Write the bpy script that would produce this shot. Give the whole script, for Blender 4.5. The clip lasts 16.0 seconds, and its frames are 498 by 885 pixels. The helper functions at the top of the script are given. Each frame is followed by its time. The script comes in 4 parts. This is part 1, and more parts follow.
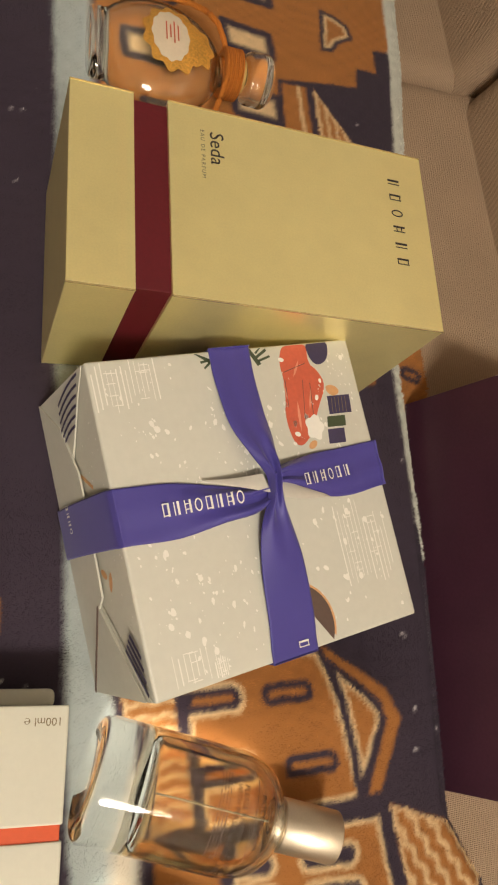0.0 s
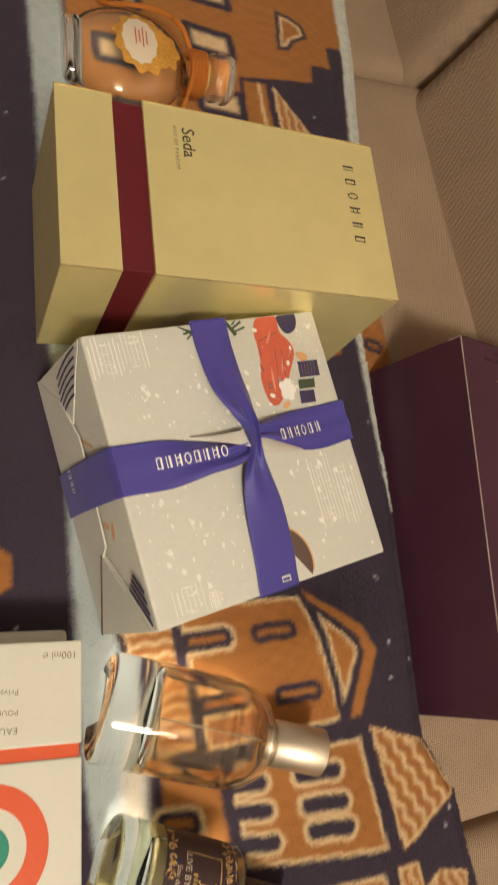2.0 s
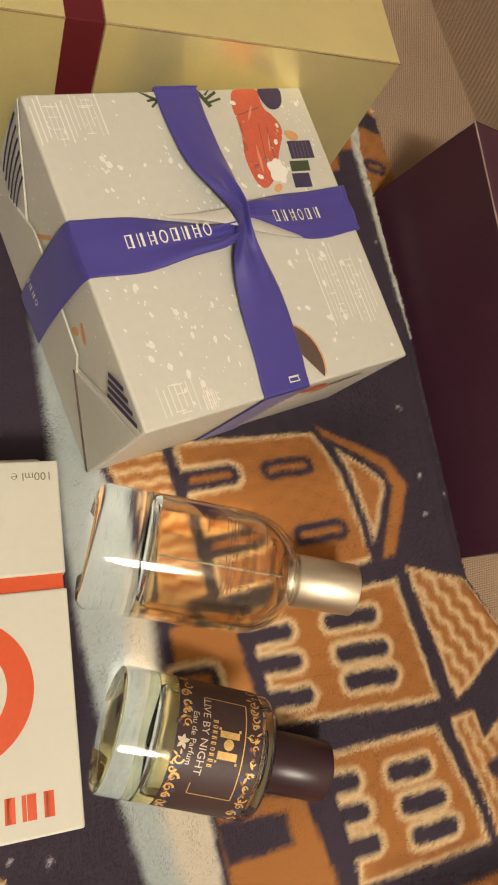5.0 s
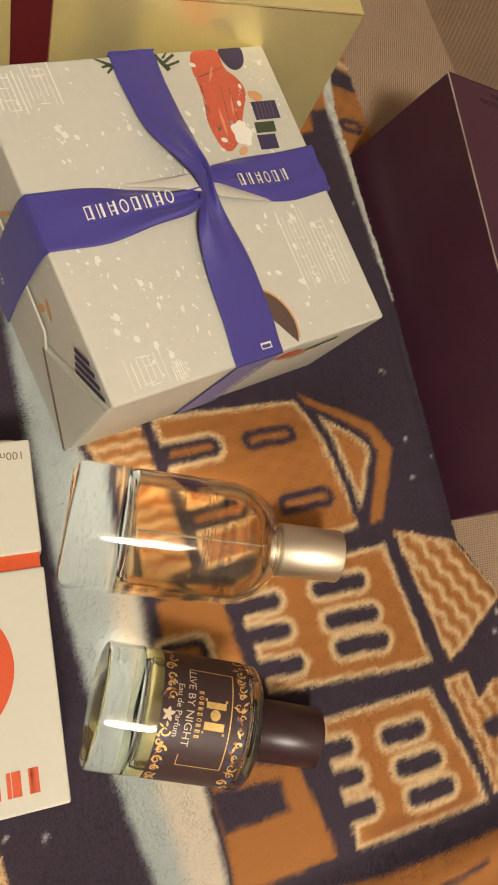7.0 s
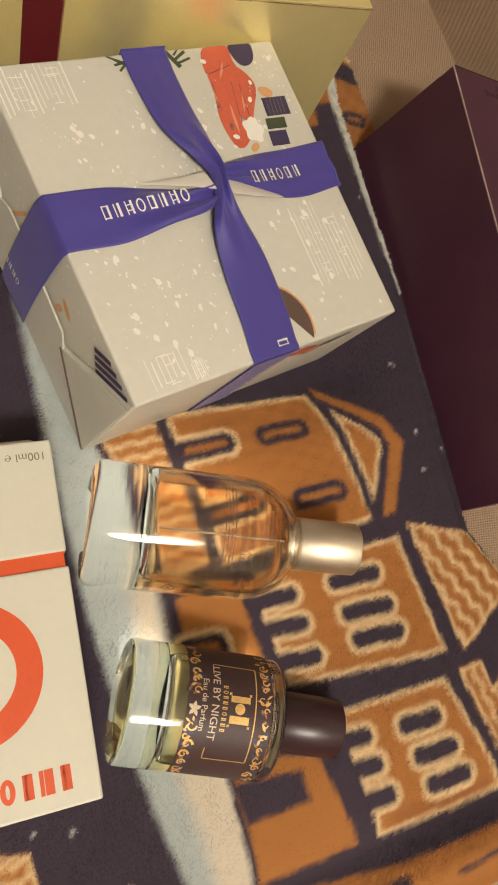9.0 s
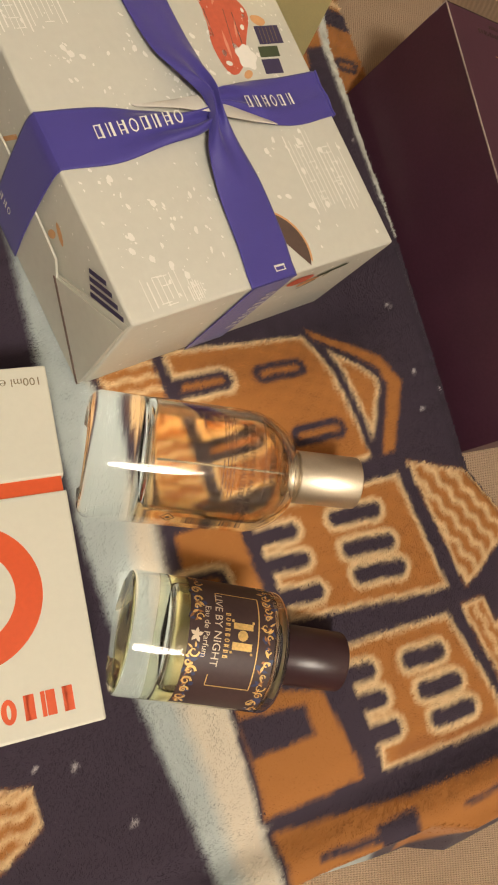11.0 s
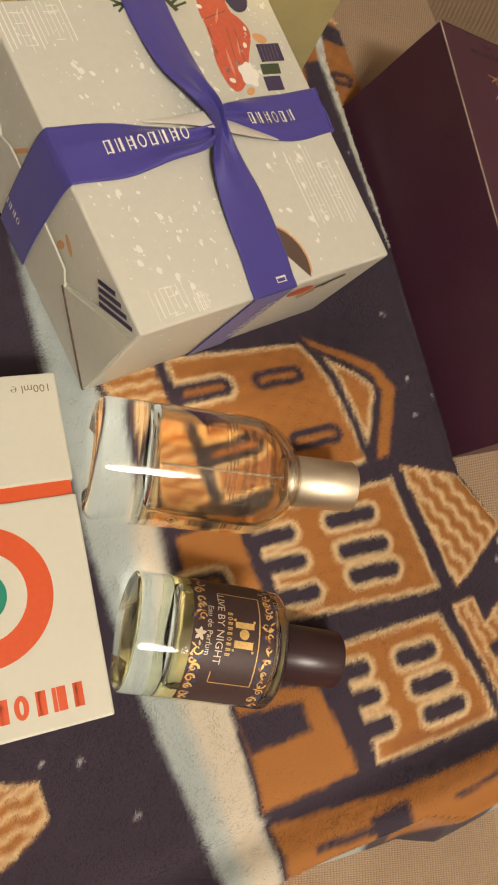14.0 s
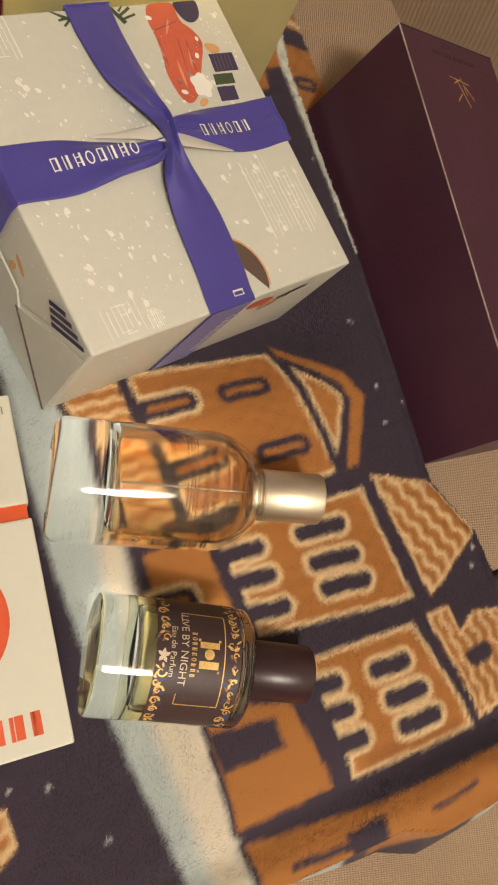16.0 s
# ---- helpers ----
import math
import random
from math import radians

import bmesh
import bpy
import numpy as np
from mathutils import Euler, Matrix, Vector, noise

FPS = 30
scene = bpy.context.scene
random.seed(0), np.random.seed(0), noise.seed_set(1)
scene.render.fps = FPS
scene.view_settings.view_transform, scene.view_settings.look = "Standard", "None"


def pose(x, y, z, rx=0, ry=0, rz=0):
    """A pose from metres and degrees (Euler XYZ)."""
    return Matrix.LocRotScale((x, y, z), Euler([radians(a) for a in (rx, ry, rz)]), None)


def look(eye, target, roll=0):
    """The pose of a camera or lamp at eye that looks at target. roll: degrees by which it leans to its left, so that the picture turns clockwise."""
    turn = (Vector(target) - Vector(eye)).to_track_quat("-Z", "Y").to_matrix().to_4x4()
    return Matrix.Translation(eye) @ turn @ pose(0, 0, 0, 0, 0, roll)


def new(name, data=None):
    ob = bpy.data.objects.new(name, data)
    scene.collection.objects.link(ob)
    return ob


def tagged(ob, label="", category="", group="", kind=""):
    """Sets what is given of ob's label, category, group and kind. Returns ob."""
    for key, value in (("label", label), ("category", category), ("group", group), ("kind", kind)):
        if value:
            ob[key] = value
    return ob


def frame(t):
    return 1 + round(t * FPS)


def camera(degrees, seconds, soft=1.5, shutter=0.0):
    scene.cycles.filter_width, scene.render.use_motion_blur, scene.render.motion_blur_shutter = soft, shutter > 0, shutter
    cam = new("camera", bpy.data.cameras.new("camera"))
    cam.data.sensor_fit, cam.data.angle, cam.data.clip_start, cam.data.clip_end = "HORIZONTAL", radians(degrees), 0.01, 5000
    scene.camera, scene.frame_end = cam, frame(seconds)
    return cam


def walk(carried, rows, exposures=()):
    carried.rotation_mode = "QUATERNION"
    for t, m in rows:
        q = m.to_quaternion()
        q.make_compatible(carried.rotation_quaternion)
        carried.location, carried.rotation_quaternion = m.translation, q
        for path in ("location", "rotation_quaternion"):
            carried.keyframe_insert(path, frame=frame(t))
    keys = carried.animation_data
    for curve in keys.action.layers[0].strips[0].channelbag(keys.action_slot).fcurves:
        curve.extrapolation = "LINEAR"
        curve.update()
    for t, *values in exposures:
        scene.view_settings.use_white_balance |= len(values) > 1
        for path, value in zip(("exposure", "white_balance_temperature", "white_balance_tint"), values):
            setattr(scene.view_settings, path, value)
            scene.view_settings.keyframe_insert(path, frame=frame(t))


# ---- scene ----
cam = camera(37.5, 16.0, soft=2.0, shutter=0.5)
PATH = [
    (0, (0.021, -0.06, 0.382), (0.783, 0.48, -1.387), 51.2),
    (0.5, (0.015, -0.061, 0.388), (0.79, 0.472, -1.377), 51.7),
    (1, (0.016, -0.057, 0.399), (0.778, 0.479, -1.371), 51.0),
    (1.5, (0.009, -0.063, 0.41), (0.793, 0.467, -1.352), 51.3),
    (2, (0.001, -0.089, 0.413), (0.825, 0.431, -1.333), 51.3),
    (2.5, (-0.006, -0.129, 0.409), (0.835, 0.391, -1.329), 49.9),
    (3, (0.003, -0.16, 0.392), (0.863, 0.342, -1.342), 50.9),
    (3.5, (0.026, -0.156, 0.337), (0.824, 0.345, -1.428), 46.9),
    (4, (0.029, -0.155, 0.331), (0.818, 0.335, -1.44), 47.6),
    (4.2, (0.022, -0.153, 0.336), (0.825, 0.306, -1.437), 49.6),
    (6.3, (0.033, -0.162, 0.338), (0.791, 0.293, -1.456), 45.0),
    (6.5, (0.035, -0.158, 0.336), (0.796, 0.272, -1.463), 46.2),
    (7, (0.039, -0.162, 0.338), (0.789, 0.244, -1.471), 47.0),
    (7.5, (0.038, -0.161, 0.333), (0.789, 0.24, -1.477), 47.0),
    (8, (0.033, -0.166, 0.337), (0.792, 0.222, -1.472), 48.4),
    (8.5, (0.026, -0.161, 0.338), (0.8, 0.213, -1.468), 49.0),
    (9, (0.027, -0.156, 0.337), (0.799, 0.215, -1.47), 48.6),
    (9.5, (0.027, -0.166, 0.342), (0.795, 0.201, -1.468), 48.2),
    (9.7, (0.025, -0.175, 0.338), (0.81, 0.181, -1.466), 48.8),
    (11.8, (0.019, -0.183, 0.323), (0.809, 0.176, -1.479), 48.8),
    (12, (0.021, -0.183, 0.326), (0.809, 0.173, -1.478), 48.5),
    (12.5, (0.02, -0.179, 0.327), (0.822, 0.161, -1.473), 49.6),
    (13, (0.021, -0.181, 0.332), (0.825, 0.161, -1.467), 50.0),
    (13.5, (0.007, -0.174, 0.324), (0.83, 0.154, -1.469), 51.7),
    (14, (0.009, -0.18, 0.332), (0.835, 0.165, -1.457), 50.7),
    (14.5, (0.009, -0.178, 0.34), (0.847, 0.158, -1.445), 50.5),
    (15, (0.01, -0.172, 0.345), (0.862, 0.16, -1.434), 51.2),
    (15.5, (0.017, -0.177, 0.342), (0.864, 0.165, -1.438), 50.3),
    (16, (0.027, -0.178, 0.336), (0.855, 0.164, -1.452), 49.2),
]
walk(cam, [(t, look(eye, target, roll)) for t, eye, target, roll in PATH])

# ---- world, light, exposure ----
world = bpy.data.worlds.new("room_air")
scene.world = world
world.use_nodes = True
world.node_tree.nodes["Background"].inputs[0].default_value = (1.0, 0.82, 0.62, 1)
world.node_tree.nodes["Background"].inputs[1].default_value = 0.05


def area_lamp(name, m, size, watts, colour):
    data = bpy.data.lights.new(name, "AREA")
    data.shape, data.size, data.energy, data.color = "DISK", size, watts, colour
    ob = new(name, data)
    ob.matrix_world = m
    return ob


LAMP = Vector((-0.22, -1.12, 1.78))
area_lamp("lamp_light", look(LAMP, (0.15, 0.0, 0.0)), 0.44, 36.0, (1.0, 0.935, 0.82))


# ---- materials ----
def lin(r, g, b):
    return tuple(((c / 255 + 0.055) / 1.055) ** 2.4 if c > 10 else c / 255 / 12.92 for c in (r, g, b)) + (1.0,)


def material(name, colour, rough=0.5, metal=0.0, grain=0.0, grain_size=0.002, bump=0.0, bump_size=0.001, **more):
    """A principled material whose colour varies at two scales and whose surface has fine relief."""
    m = bpy.data.materials.new(name)
    m.use_nodes = True
    n, l = m.node_tree.nodes, m.node_tree.links
    p = n["Principled BSDF"]
    p.inputs["Base Color"].default_value = colour
    p.inputs["Roughness"].default_value = rough
    p.inputs["Metallic"].default_value = metal
    for key, value in more.items():
        p.inputs[key.replace("_", " ")].default_value = value
    co = n.new("ShaderNodeTexCoord")
    if grain:
        fine, broad = n.new("ShaderNodeTexNoise"), n.new("ShaderNodeTexNoise")
        fine.inputs["Scale"].default_value, broad.inputs["Scale"].default_value = 1 / grain_size, 0.06 / grain_size
        fine.inputs["Detail"].default_value = 4
        add = n.new("ShaderNodeMath")
        add.operation = "ADD"
        ramp = n.new("ShaderNodeMapRange")
        ramp.inputs["From Min"].default_value, ramp.inputs["From Max"].default_value = 0.6, 1.4
        ramp.inputs["To Min"].default_value, ramp.inputs["To Max"].default_value = 1 - grain, 1 + grain
        mul = n.new("ShaderNodeVectorMath")
        mul.operation = "SCALE"
        mul.inputs[0].default_value = colour[:3]
        for t in (fine, broad):
            l.new(co.outputs["Object"], t.inputs["Vector"])
        l.new(fine.outputs["Fac"], add.inputs[0])
        l.new(broad.outputs["Fac"], add.inputs[1])
        l.new(add.outputs[0], ramp.inputs["Value"])
        l.new(ramp.outputs[0], mul.inputs["Scale"])
        l.new(mul.outputs[0], p.inputs["Base Color"])
    if bump:
        tex, b = n.new("ShaderNodeTexNoise"), n.new("ShaderNodeBump")
        tex.inputs["Scale"].default_value, tex.inputs["Detail"].default_value = 1 / bump_size, 3
        b.inputs["Strength"].default_value, b.inputs["Distance"].default_value = bump, bump_size * 0.5
        l.new(co.outputs["Object"], tex.inputs["Vector"])
        l.new(tex.outputs["Fac"], b.inputs["Height"])
        l.new(b.outputs[0], p.inputs["Normal"])
    return m


def woven(name, colour, pitch, strength=0.6, angle=0.0, contrast=0.25, rough=0.9, sheen=0.0):
    """A ribbed cloth: two crossed sets of threads in colour and relief."""
    m = material(name, colour, rough, Sheen_Weight=sheen)
    n, l = m.node_tree.nodes, m.node_tree.links
    p = n["Principled BSDF"]
    co, mp = n.new("ShaderNodeTexCoord"), n.new("ShaderNodeMapping")
    mp.inputs["Rotation"].default_value[2] = angle
    l.new(co.outputs["Object"], mp.inputs["Vector"])
    waves = []
    for axis, scale in (("X", 1.0), ("Y", 1.6)):
        w = n.new("ShaderNodeTexWave")
        w.bands_direction = axis
        w.inputs["Scale"].default_value = 0.314 / pitch * scale
        w.inputs["Distortion"].default_value, w.inputs["Detail"].default_value = 1.6, 2.0
        w.inputs["Detail Scale"].default_value = 3.0
        l.new(mp.outputs[0], w.inputs["Vector"])
        waves.append(w)
    noise_tex = n.new("ShaderNodeTexNoise")
    noise_tex.inputs["Scale"].default_value = 22
    l.new(co.outputs["Object"], noise_tex.inputs["Vector"])
    a, b = n.new("ShaderNodeMath"), n.new("ShaderNodeMath")
    a.operation = b.operation = "ADD"
    l.new(waves[0].outputs["Fac"], a.inputs[0])
    l.new(waves[1].outputs["Fac"], a.inputs[1])
    l.new(a.outputs[0], b.inputs[0])
    l.new(noise_tex.outputs["Fac"], b.inputs[1])
    ramp, mul, bp = n.new("ShaderNodeMapRange"), n.new("ShaderNodeVectorMath"), n.new("ShaderNodeBump")
    ramp.inputs["From Max"].default_value = 2.6
    ramp.inputs["To Min"].default_value, ramp.inputs["To Max"].default_value = 1 - contrast, 1 + contrast
    mul.operation = "SCALE"
    mul.inputs[0].default_value = colour[:3]
    l.new(b.outputs[0], ramp.inputs["Value"])
    l.new(ramp.outputs[0], mul.inputs["Scale"])
    l.new(mul.outputs[0], p.inputs["Base Color"])
    bp.inputs["Strength"].default_value, bp.inputs["Distance"].default_value = strength, pitch * 0.4
    l.new(a.outputs[0], bp.inputs["Height"])
    l.new(bp.outputs[0], p.inputs["Normal"])
    return m


def plush(name):
    """Pile whose dye is stored on its vertices."""
    m = material(name, (0.5, 0.5, 0.5, 1), 0.85, Sheen_Weight=0.25, Sheen_Roughness=0.4)
    n, l = m.node_tree.nodes, m.node_tree.links
    a = n.new("ShaderNodeAttribute")
    a.attribute_name = "dye"
    l.new(a.outputs["Color"], n["Principled BSDF"].inputs["Base Color"])
    return m


def glass(name, colour=(1, 1, 1, 1), ior=1.5, rough=0.0):
    return material(name, colour, rough, Transmission_Weight=1.0, IOR=ior)


PILE = plush("plush_pile")
SOFA = woven("sofa_cloth", (0.38, 0.265, 0.175, 1), 0.0016, 0.5, 0.35, 0.30)
SEAM = material("sofa_piping", (0.20, 0.125, 0.075, 1), 0.9, grain=0.2)
GOLD = material("gold_foil_card", (0.96, 0.83, 0.39, 1), 0.31, 0.54, grain=0.05, grain_size=0.001, bump=0.12, bump_size=0.0012)
GOLD_EDGE = material("gold_foil_edge", (0.9, 0.74, 0.36, 1), 0.25, 0.8, grain=0.1)
CRIMSON = material("crimson_card", (0.115, 0.005, 0.011, 1), 0.6, grain=0.12)
INK = material("dark_ink", (0.028, 0.020, 0.018, 1), 0.5, grain=0.1)
GREY_INK = material("grey_ink", (0.22, 0.17, 0.09, 1), 0.5, grain=0.1)
WRAP = material("wrapping_paper", (0.625, 0.61, 0.53, 1), 0.42, grain=0.04, grain_size=0.004, bump=0.05, bump_size=0.006)
SNOW_INK = material("white_print", (0.86, 0.83, 0.76, 1), 0.5, grain=0.03)
RED_INK = material("red_print", (0.60, 0.12, 0.065, 1), 0.5, grain=0.12)
NAVY_INK = material("navy_print", (0.052, 0.040, 0.095, 1), 0.5, grain=0.12)
GREEN_INK = material("green_print", (0.06, 0.08, 0.04, 1), 0.5, grain=0.12)
PINK_INK = material("pale_red_print", (0.72, 0.30, 0.20, 1), 0.5, grain=0.1)
SKIN_INK = material("peach_print", (0.68, 0.36, 0.16, 1), 0.5, grain=0.1)
BROWN_INK = material("brown_print", (0.12, 0.075, 0.06, 1), 0.5, grain=0.12)
SATIN = woven("violet_satin", (0.068, 0.054, 0.30, 1), 0.00040, 0.22, 0.78, 0.14, 0.42, 0.15)
SATIN_BACK = material("pale_ribbon_back", (0.66, 0.62, 0.55, 1), 0.5, grain=0.05)
WHITE_CARD = material("white_card", (0.69, 0.67, 0.565, 1), 0.5, grain=0.03, grain_size=0.003, bump=0.04)
ORANGE_CARD = material("orange_red_card", (0.72, 0.10, 0.025, 1), 0.5, grain=0.06)
TEAL_INK = material("teal_print", (0.01, 0.26, 0.17, 1), 0.5, grain=0.06)
BLACK_CARD = material("black_card", (0.074, 0.025, 0.046, 1), 0.40, grain=0.15, grain_size=0.002, bump=0.04)
WORN_EDGE = material("worn_card_edge", (0.42, 0.33, 0.29, 1), 0.6, grain=0.5, grain_size=0.001)
FAINT_INK = material("faint_gloss_ink", (0.055, 0.035, 0.035, 1), 0.25, grain=0.1)
GILT = material("gilt_print", (0.80, 0.52, 0.18, 1), 0.45, 0.25, grain=0.3, grain_size=0.001)
GILT_PAPER = material("gilt_paper", (0.74, 0.38, 0.07, 1), 0.45, 0.35, grain=0.35, grain_size=0.0015, bump=0.5, bump_size=0.0015)
GLASS = glass("clear_glass", (0.96, 0.95, 0.90, 1))
AMBER = glass("amber_perfume", (0.74, 0.58, 0.37, 1), 1.36)
STRAW = glass("straw_perfume", (1.0, 0.97, 0.62, 1), 1.36)
CHAMPAGNE = material("brushed_metal_cap", (0.80, 0.70, 0.55, 1), 0.46, 1.0, grain=0.06, grain_size=0.0008, bump=0.05)
BLACK_CAP = material("black_gloss_cap", (0.040, 0.016, 0.020, 1), 0.34, grain=0.1)
LABEL = material("dark_paper_label", (0.058, 0.030, 0.030, 1), 0.5, grain=0.15)
CREAM_INK = material("cream_print", (0.74, 0.62, 0.46, 1), 0.5, grain=0.05)
COPPER_INK = material("copper_print", (0.40, 0.17, 0.06, 1), 0.45, 0.2, grain=0.3, grain_size=0.001)
BLUE_INK = material("slate_blue_print", (0.045, 0.055, 0.13, 1), 0.5, grain=0.2)
THREAD = woven("orange_thread", (0.62, 0.19, 0.02, 1), 0.0009, 0.8, 0.0, 0.3)
PLASTIC_TUBE = material("clear_tube", (0.85, 0.85, 0.8, 1), 0.2, Transmission_Weight=0.6)
WALL = material("wall_paint", (0.84, 0.80, 0.74, 1), 0.8, grain=0.05, grain_size=0.05, bump=0.05, bump_size=0.01)
FLOOR = woven("carpet", (0.20, 0.15, 0.11, 1), 0.004)


# ---- builders ----
def link(name, bm, mat, parent=None, label="", m=None, smooth=False):
    me = bpy.data.meshes.new(name)
    bm.normal_update()
    bm.to_mesh(me)
    bm.free()
    for one in mat if isinstance(mat, (list, tuple)) else (mat,):
        me.materials.append(one)
    if smooth:
        me.polygons.foreach_set("use_smooth", [True] * len(me.polygons))
        me.update()
    ob = new(name, me)
    if parent:
        ob.parent = parent
    if m is not None:
        ob.matrix_basis = m
    return tagged(ob, label)


def part(name, bm, mat, parent, label="", smooth=False):
    ob = link(name, bm, mat, parent, label, None, smooth)
    if name in ("mark", "faint_mark", "lettering", "line_print", "scrollwork", "leaf_print", "pale_print", "emblem", "barcode", "rule", "hazard_mark", "fine_print", "crest"):
        tagged(ob, kind="stuff")
    if mat in (GLASS, AMBER, STRAW):
        ob.visible_shadow = False
    return ob


def thing(name, m, label, category, group="", kind=""):
    ob = new(name)
    ob.empty_display_size = 0.02
    ob.matrix_basis = m
    return tagged(ob, label, category, group, kind)


def block(lo, hi, bevel=0.0008, segments=2):
    bm = bmesh.new()
    bmesh.ops.create_cube(bm, size=1, matrix=Matrix.LocRotScale(
        [(a + b) / 2 for a, b in zip(lo, hi)], None, [b - a for a, b in zip(lo, hi)]))
    if bevel:
        bmesh.ops.bevel(bm, geom=bm.edges[:], offset=bevel, segments=segments, profile=0.6, affect="EDGES")
    return bm


def lathe(profile, steps=64, squash=1.0):
    """A solid turned about the x axis from (along, radius) pairs."""
    bm = bmesh.new()
    rings = []
    profile = [p for k, p in enumerate(profile) if k == 0 or math.dist(p, profile[k - 1]) > 1e-6]
    for a, r in profile:
        if r < 1e-6:
            rings.append([bm.verts.new((a, 0, 0))])
        else:
            rings.append([bm.verts.new((a, r * math.cos(t), r * math.sin(t) * squash))
                          for t in (2 * math.pi * k / steps for k in range(steps))])
    for p, q in zip(rings, rings[1:]):
        for k in range(steps):
            j = (k + 1) % steps
            if len(p) == 1 and len(q) > 1:
                bm.faces.new((p[0], q[k], q[j]))
            elif len(q) == 1 and len(p) > 1:
                bm.faces.new((p[k], q[0], p[j]))
            elif len(p) > 1:
                bm.faces.new((p[k], q[k], q[j], p[j]))
    bmesh.ops.recalc_face_normals(bm, faces=bm.faces[:])
    return bm


def arc(a0, r0, a1, r1, n=6, bulge=0.4142):
    """Profile points of a rounded corner from one pair to the next."""
    out = []
    for k in range(n + 1):
        t = k / n * math.pi / 2
        if bulge > 0:
            out.append((a0 + (a1 - a0) * math.sin(t), r1 + (r0 - r1) * math.cos(t)))
        else:
            out.append((a0 + (a1 - a0) * (1 - math.cos(t)), r0 + (r1 - r0) * math.sin(t)))
    return out


def sheet(shapes, place, thick=0.00012):
    """Thin printed or cut shapes: each a ring of (u, v), carried by place(u, v, height)."""
    bm = bmesh.new()
    for ring in shapes:
        vs = [bm.verts.new(place(u, v, thick)) for u, v in ring]
        if len(vs) > 2:
            bm.faces.new(vs)
    return bm


def disc(u, v, r, n=24, squash=1.0, turn=0.0):
    c, s = math.cos(turn), math.sin(turn)
    out = []
    for k in range(n):
        t = 2 * math.pi * k / n
        a, b = r * math.cos(t), r * squash * math.sin(t)
        out.append((u + a * c - b * s, v + a * s + b * c))
    return out


def bar(u0, v0, u1, v1, w):
    d = Vector((u1 - u0, v1 - v0))
    p = Vector((-d.y, d.x)).normalized() * w / 2
    return [(u0 + p.x, v0 + p.y), (u0 - p.x, v0 - p.y), (u1 - p.x, v1 - p.y), (u1 + p.x, v1 + p.y)]


def words(text, size, place, at, along, spacing=1.0, align="LEFT"):
    """Writing as flat geometry: starts at `at` (u, v), runs along the angle `along`."""
    cu = bpy.data.curves.new("words", "FONT")
    cu.body, cu.size, cu.space_character, cu.align_x, cu.resolution_u = text, size, spacing, align, 3
    tmp = bpy.data.objects.new("words", cu)
    scene.collection.objects.link(tmp)
    me = bpy.data.meshes.new_from_object(tmp.evaluated_get(bpy.context.evaluated_depsgraph_get()))
    bpy.data.objects.remove(tmp)
    bpy.data.curves.remove(cu)
    bm = bmesh.new()
    bm.from_mesh(me)
    bpy.data.meshes.remove(me)
    c, s = math.cos(along), math.sin(along)
    for v in bm.verts:
        v.co = place(at[0] + v.co.x * c - v.co.y * s, at[1] + v.co.x * s + v.co.y * c, 0.00014)
    return bm


def bow_stroke(cx, cy, rx, ry, a0, a1, w, n=14):
    """A curved stroke as a row of quads along part of an ellipse."""
    out = []
    for k in range(n):
        p, q = (a0 + (a1 - a0) * (k + e) / n for e in (0, 1))
        out.append([(cx + (rx + d) * math.cos(t), cy + (ry + d) * math.sin(t)) for t, d in ((p, -w / 2), (p, w / 2), (q, w / 2), (q, -w / 2))])
    return out


def mark_shapes(count, size, at, along, weight=0.12, gap=0.35, span=None):
    """A mark drawn as plain shapes of one height: rings, frames, posts and rails."""
    c, s = math.cos(along), math.sin(along)

    def put(ring):
        return [(at[0] + x * c - y * s, at[1] + x * s + y * c) for x, y in ring]
    out, x, w = [], 0.0, size * weight
    pitch = span / count if span else size * (0.6 + gap)
    wide = min(size * 0.62, pitch * 0.78)
    for k in range(count):
        kind = (k * 3 + count) % 4
        h = size - w * 0.8
        box = [bar(x + w, 0, x + w, size, w * 1.5), bar(x + wide - w, 0, x + wide - w, size, w * 0.8), bar(x + w, w * 0.4, x + wide - w, w * 0.4, w * 0.8), bar(x + w, h, x + wide - w, h, w * 0.8)]
        if kind == 0:
            rings = bow_stroke(x + wide / 2, size / 2, wide / 2 - w / 2, size / 2 - w / 2, 0, 6.2832, w, 20)
        elif kind == 1:
            rings = box
        elif kind == 2:
            rings = [bar(x + wide * 0.3, 0, x + wide * 0.3, size, w * 1.7), bar(x + wide * 0.8, 0, x + wide * 0.8, size, w * 0.8)]
        else:
            rings = box[:2] + [bar(x + w, size * f, x + wide - w, size * f, w * 0.7) for f in (0.3, 0.7)]
        out += [put(r) for r in rings]
        x += pitch
    return out


# ---- room ----
def slab(name, lo, hi, mat, label, category):
    return tagged(link(name, block(lo, hi, 0), mat), label, category, "", "structure")


